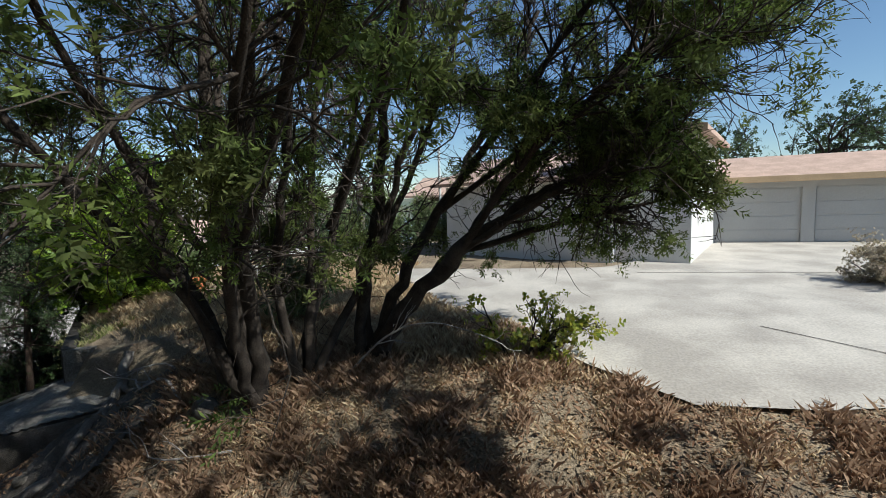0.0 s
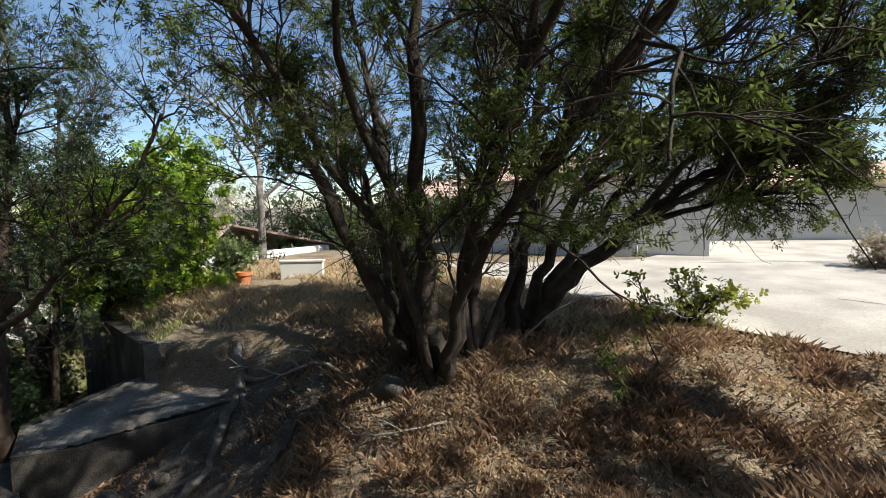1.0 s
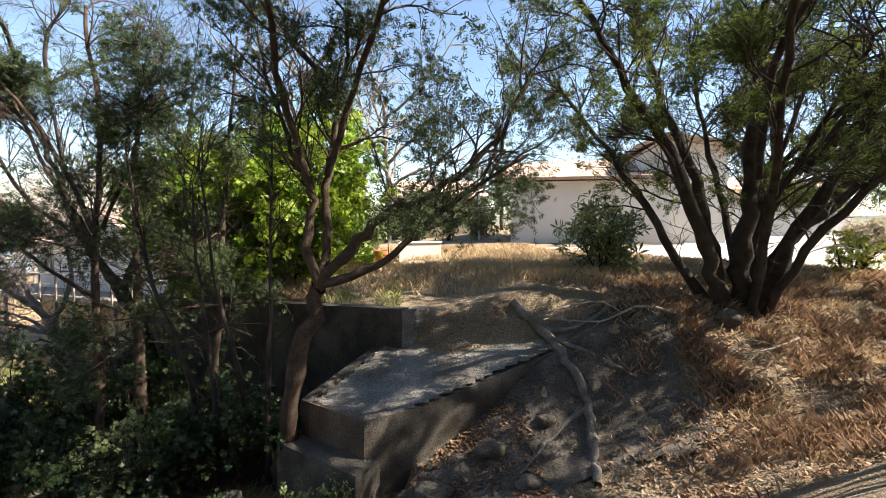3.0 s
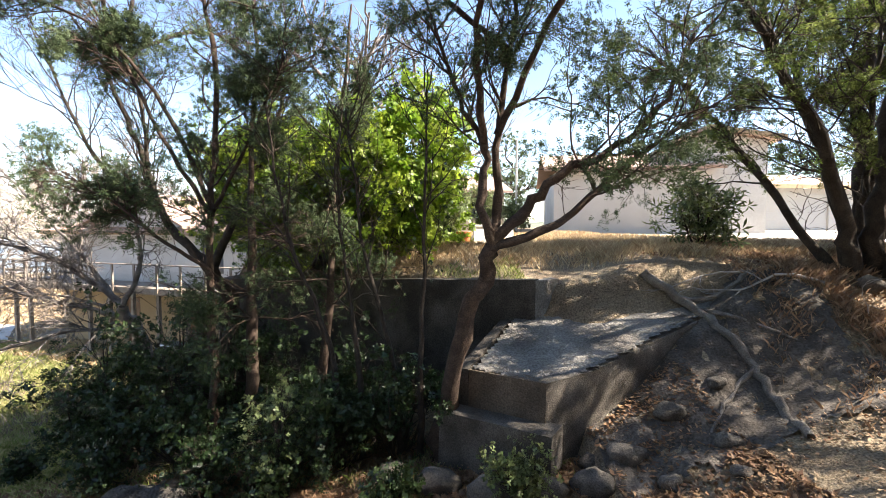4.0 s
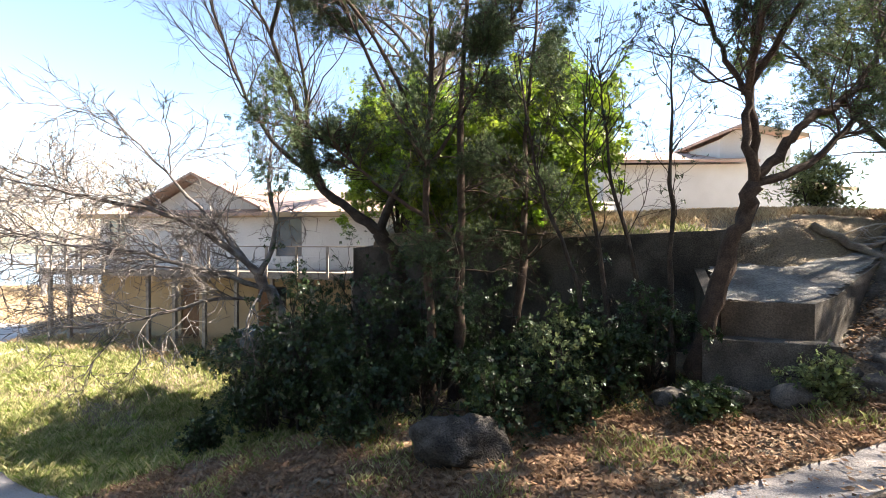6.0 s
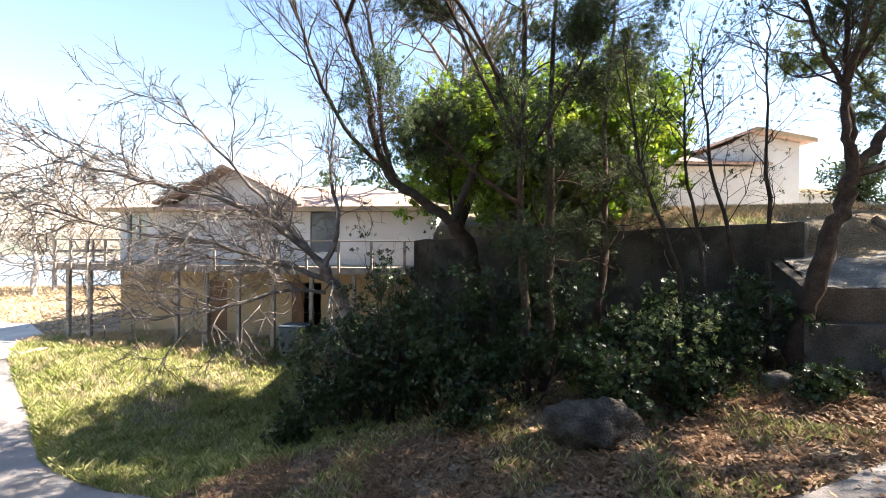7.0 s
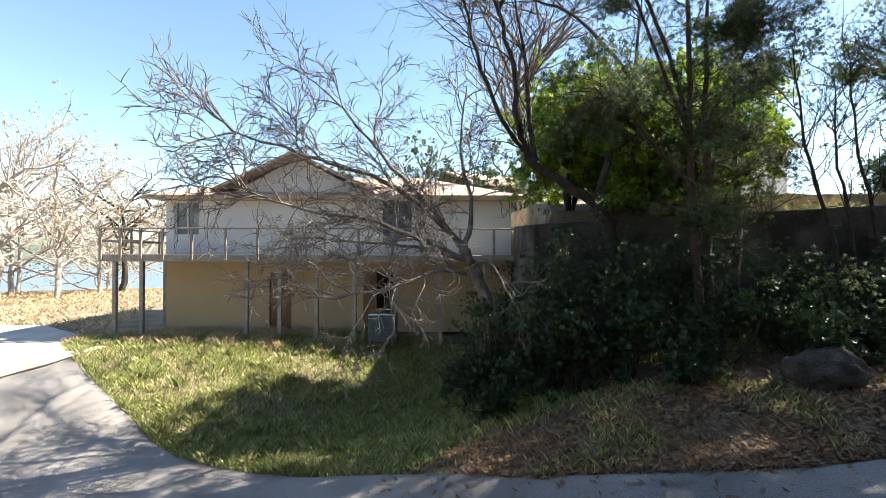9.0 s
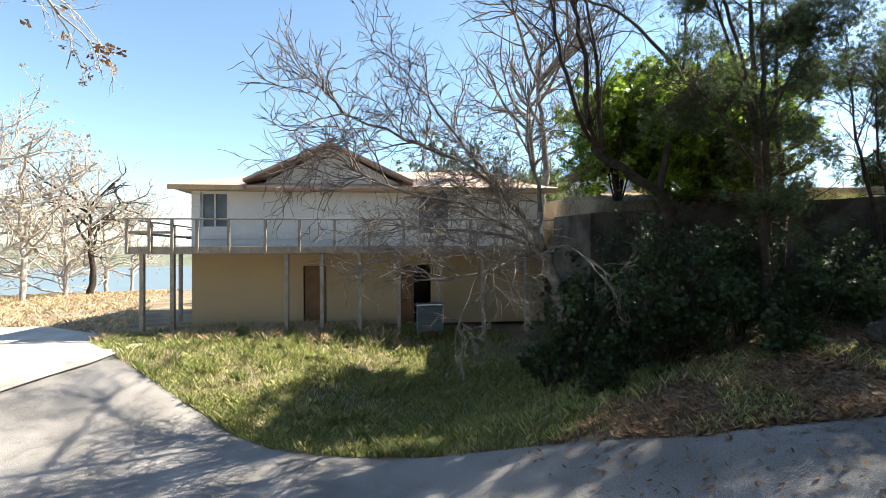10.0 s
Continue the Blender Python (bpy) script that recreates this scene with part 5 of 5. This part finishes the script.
# unseen woods added behind the camera path to block skylight and deepen the shade
for n, (x, y, h, w) in enumerate(((9.5, -9.0, 9.5, 4.2), (3.0, -10.5, 10.5, 4.4), (-4.0, -9.6, 10.0, 4.4), (-10.5, -9.2, 10.5, 4.4), (-17.0, -8.6, 10.0, 4.4), (-23.5, -8.0, 10.5, 4.4), (-30.0, -6.0, 10.0, 4.4), (-35.5, 0.0, 10.0, 4.4), (-0.5, -16.0, 12.0, 5.0), (-14.0, -15.0, 12.0, 5.0), (-27.0, -14.0, 12.0, 5.0), (16.0, -7.5, 10.0, 4.4))):
    round_tree("unseen_woods_tree", (x, y, land(x, y) - 0.1), h, w, 260 + n, M["oak"], "unseen evergreen oak added behind the camera to cut the skylight", 0.5, 3, 0.9, low=0.12)


def drooping_oak():
    """An oak behind the road whose last twigs hang over the drive."""
    t = Plant(253)
    b = np.array((-27.5, -1.0, land(-27.5, -1.0) - 0.1))
    line = t.limb([b, b + (0.3, 0.5, 2.0), b + (0.8, 1.5, 4.2), b + (1.7, 3.6, 5.6)], 0.2, 0.1)
    spec = dict(levels=3, kids=(4, 3), angle=(20, 50), ratio=(0.4, 0.6), wander=0.22, lift=(-0.05, -0.06, 0, 0), thin=0.5)
    over = t.limb([line[-1], (-24.6, 5.4, 2.2), (-23.2, 6.9, 1.7), (-22.3, 7.2, 1.0)], 0.06, 0.008)
    t.clothe(over, 9, 0.8, 0.01, spec, 0.5, (0.1, 0, -0.5))
    for e in ((-28.5, 2.0, 4.0), (-26.0, 0.0, 4.6), (-29.0, -2.0, 3.2)):
        limb = t.limb([line[8], (np.array(e) + line[8]) / 2 + (0, 0, 0.5), e], 0.07, 0.02)
        t.clothe(limb, 7, 1.5, 0.018, spec, 0.4)
    return finish(t, "roadside_oak_tree", tuple(b), M["bark_pale"], "nearly leafless oak with thin twigs hanging over the drive", "tree", (BROAD, 0.09, M["litter"], 1, 0.04, 0.2, 0.12))


drooping_oak()


# lake, far shore
lake = new("water", grid_mesh("water", axis(((-500, 200, 50),)), axis(((62, 300, 40),)), lambda x, y: -7.6, M["water"]))
tagged(lake, "calm blue-grey lake beyond the lawn", "lake", kind="structure")


def hill_z(x, y):
    k = smooth(290, 420, y)
    return -8.5 + k * (16 + 7 * noise.noise((x * 0.006, 0, 4)) + 3 * noise.noise((x * 0.03, y * 0.02, 9)))


tagged(new("backdrop", grid_mesh("backdrop", axis(((-700, 500, 12),)), axis(((285, 520, 9),)), hill_z, M["hill"])), "low wooded hills on the far shore", "hills", kind="structure")


# ground cover
def scatter(count, x0, x1, y0, y1, seed, where):
    """Points on the land inside a region, thinned by a density."""
    rng = np.random.default_rng(seed)
    out = []
    while len(out) < count:
        x, y = rng.uniform(x0, x1), rng.uniform(y0, y1)
        if rng.random() < where(x, y):
            out.append((x, y, rough(x, y) if not on_road(x, y) else land(x, y)))
    return np.array(out), rng


def blades(name, count, x0, x1, y0, y1, seed, where, height, width, material, label, category="grass", flop=0.5):
    p, rng = scatter(count, x0, x1, y0, y1, seed, where)
    a = rng.uniform(0, 2 * math.pi, len(p))
    side = np.stack([np.cos(a), np.sin(a), 0 * a], -1) * width * rng.uniform(0.6, 1.4, (len(p), 1))
    b = rng.uniform(0, 2 * math.pi, len(p))
    h = height * rng.uniform(0.4, 1.3, (len(p), 1))
    lean = np.stack([np.cos(b), np.sin(b), 0 * b], -1) * h * rng.uniform(0.1, 2 * flop, (len(p), 1))
    up = np.array((0, 0, 1.0)) * h
    v = np.stack([p - side - (0, 0, 0.01), p + side - (0, 0, 0.01), p + side * 0.6 + lean * 0.4 + up * 0.6, p + lean + up * 0.95], 1)
    ob = new(name, fast_mesh(name, v.reshape(-1, 3), np.arange(len(p) * 4).reshape(-1, 4), 4, material))
    return tagged(ob, label, category, kind="stuff")


def leaves_on_ground(name, count, x0, x1, y0, y1, seed, where, size, material, label):
    p, rng = scatter(count, x0, x1, y0, y1, seed, where)
    u = unit(np.concatenate([rng.normal(size=(len(p), 2)), rng.normal(size=(len(p), 1)) * 0.35], 1))
    w = unit(np.cross(u, np.concatenate([rng.normal(size=(len(p), 2)) * 0.35, np.ones((len(p), 1))], 1)))
    s = size * rng.uniform(0.5, 1.3, (len(p), 1))
    p = p + np.array((0, 0, 0.012)) + np.stack([0 * s[:, 0], 0 * s[:, 0], rng.uniform(0, 0.03, len(p))], -1)
    curl = np.array((0, 0, 1.0)) * s * rng.uniform(0.0, 0.5, (len(p), 1))
    v = np.stack([p - u * s, p - w * s * 0.45 + curl * 0.3, p + u * s + curl, p + w * s * 0.45 + curl * 0.3], 1)
    ob = new(name, fast_mesh(name, v.reshape(-1, 3), np.arange(len(p) * 4).reshape(-1, 4), 4, material))
    return tagged(ob, label, "leaf litter", kind="stuff")


def patchy(x, y, s=0.8, lo=0.35, hi=0.65, k=0):
    return smooth(lo, hi, 0.5 + 0.5 * noise.noise((x * s, y * s, k)) * 1.4)


def drive_clear(x, y):
    return 0.0 if x > -0.9 and y > 0.10 + ramp_of(DRIVE_FRONT, x) + 0.12 * noise.noise((x * 2, y * 2, 5)) else 1.0


def off_walls(x, y):
    return 0.0 if -0.05 < ledge(x, y) and behind_wall(x, y) < 0.05 and x < -1.5 else 1.0


def in_soil(x, y):
    return -4.95 < x < -1.3 and 3.4 < y < 5.75


def lawn_here(x, y):
    if on_road(x, y) or behind_wall(x, y) > -0.3 and x > -12.5:
        return 0.0
    return smooth(-12.0, -14.5, x) * smooth(6.2, 8.0, y) * (1 - smooth(15.6, 16.6, y + 0.4 * (x + 18))) * (0.35 + 0.65 * patchy(x, y, 0.7, 0.3, 0.6, 2))


blades("lawn_grass", 95000, -24, -12, 6, 18, 301, lawn_here, 0.10, 0.011, M["lawn"], "patchy short winter lawn, green fading to straw")
blades("lawn_tufts", 26000, -24, -12, 6, 18, 312, lambda x, y: lawn_here(x, y) * patchy(x, y, 2.2, 0.52, 0.7, 33), 0.19, 0.009, M["lawn"], "uneven tufts of longer green and straw grass")
blades("tall_dry_grass", 9000, -24, -16, 13, 17.6, 302, lambda x, y: (0 if on_road(x, y) else 1) * smooth(1.6, 0.2, abs(y - (15.6 - 0.4 * (x + 18)))) * patchy(x, y, 1.5, 0.4, 0.6, 4), 0.22, 0.005, M["straw"], "tall pale dry grass along the house")
blades("straw_grass", 60000, -9, 7, 6, 14.5, 303, lambda x, y: (0 if -6.2 < x < -4.0 and 9.6 < y < 11.1 else 1) * drive_clear(x, y) * smooth(0.1, 0.6, behind_wall(x, y)) * smooth(5.9, 7.5, y + 0.2 * x) * (0.3 + 0.7 * patchy(x, y, 0.9, 0.3, 0.6, 3)), 0.16, 0.0045, M["straw"], "sunlit dry straw grass on the upper level")
blades("slope_grass", 30000, -2.5, 12, 2.0, 8.5, 304, lambda x, y: off_walls(x, y) * drive_clear(x, y) * smooth(-2.2, 0.5, x) * (0.06 + 0.94 * patchy(x, y, 1.7, 0.5, 0.66, 6)), 0.075, 0.004, M["straw"], "tangled pale dry grass on the slope", flop=0.8)
blades("slope_grass", 46000, -2.5, 12, 2.0, 8.5, 310, lambda x, y: off_walls(x, y) * drive_clear(x, y) * smooth(-2.2, 0.5, x) * (0.04 + 0.96 * patchy(x, y, 1.5, 0.48, 0.62, 16)), 0.15, 0.0055, M["red_straw"], "tufts of reddish dry grass on the slope", flop=0.6)
leaves_on_ground("leaf_litter", 50000, -3.2, 10, 2.0, 8.0, 305, lambda x, y: (0.5 if in_soil(x, y) else 1.0) * off_walls(x, y) * drive_clear(x, y) * smooth(-3.4, -1.0, x) * (0.25 + 0.75 * patchy(x, y, 1.3, 0.35, 0.6, 21)), 0.03, M["litter_pale"], "thick bed of dry leaves on the slope")
leaves_on_ground("leaf_litter", 54000, -17, -3, 1.5, 7.0, 306, lambda x, y: (0.4 if in_soil(x, y) else 1.0) * off_walls(x, y) * (0.02 if on_road(x, y) else (1 - smooth(4.6, 6.2, y + 0.45 * min(0, x + 10))) * (0.25 + 0.75 * patchy(x, y, 1.2, 0.35, 0.6, 8))), 0.045, M["litter"], "brown fallen leaves banked along the drive")
blades("verge_grass", 16000, -17, -3, 2.0, 7.0, 307, lambda x, y: (0.05 if in_soil(x, y) else 1.0) * off_walls(x, y) * (0 if on_road(x, y) else patchy(x, y, 1.3, 0.5, 0.68, 9) * (1 - smooth(5.0, 6.5, y + 0.25 * (x + 10)))), 0.085, 0.004, M["red_straw"], "tufts of dry grass on the bank", flop=0.9)
blades("green_tufts", 9000, -17, -5, 2.5, 8.0, 308, lambda x, y: off_walls(x, y) * (0 if on_road(x, y) else patchy(x, y, 0.9, 0.52, 0.7, 12)), 0.12, 0.006, M["lawn"], "green grass tufts in the shade of the bank")
leaves_on_ground("scattered_leaves", 4000, -24, -3.6, 1.0, 20, 309, lambda x, y: 0.5 if on_road(x, y) else 0.25 if ledge(x, y) > 0 and behind_wall(x, y) < 0 and x > -7 else 0.0, 0.016, M["litter"], "loose leaves scattered over the drive and ledge")

blades("field_grass", 22000, -50, -23.5, 16, 52, 311, lambda x, y: 0.0 if PAD_NEAR[0][0] < x < -22.7 and ramp_of(PAD_NEAR, x) - 0.3 < y < ramp_of(PAD_FAR, x) + 0.2 or on_road(x, y) else 0.3 + 0.7 * patchy(x, y, 0.3, 0.3, 0.6, 31), 0.16, 0.035, M["straw"], "pale dry field grass beyond the concrete pad", flop=0.9)
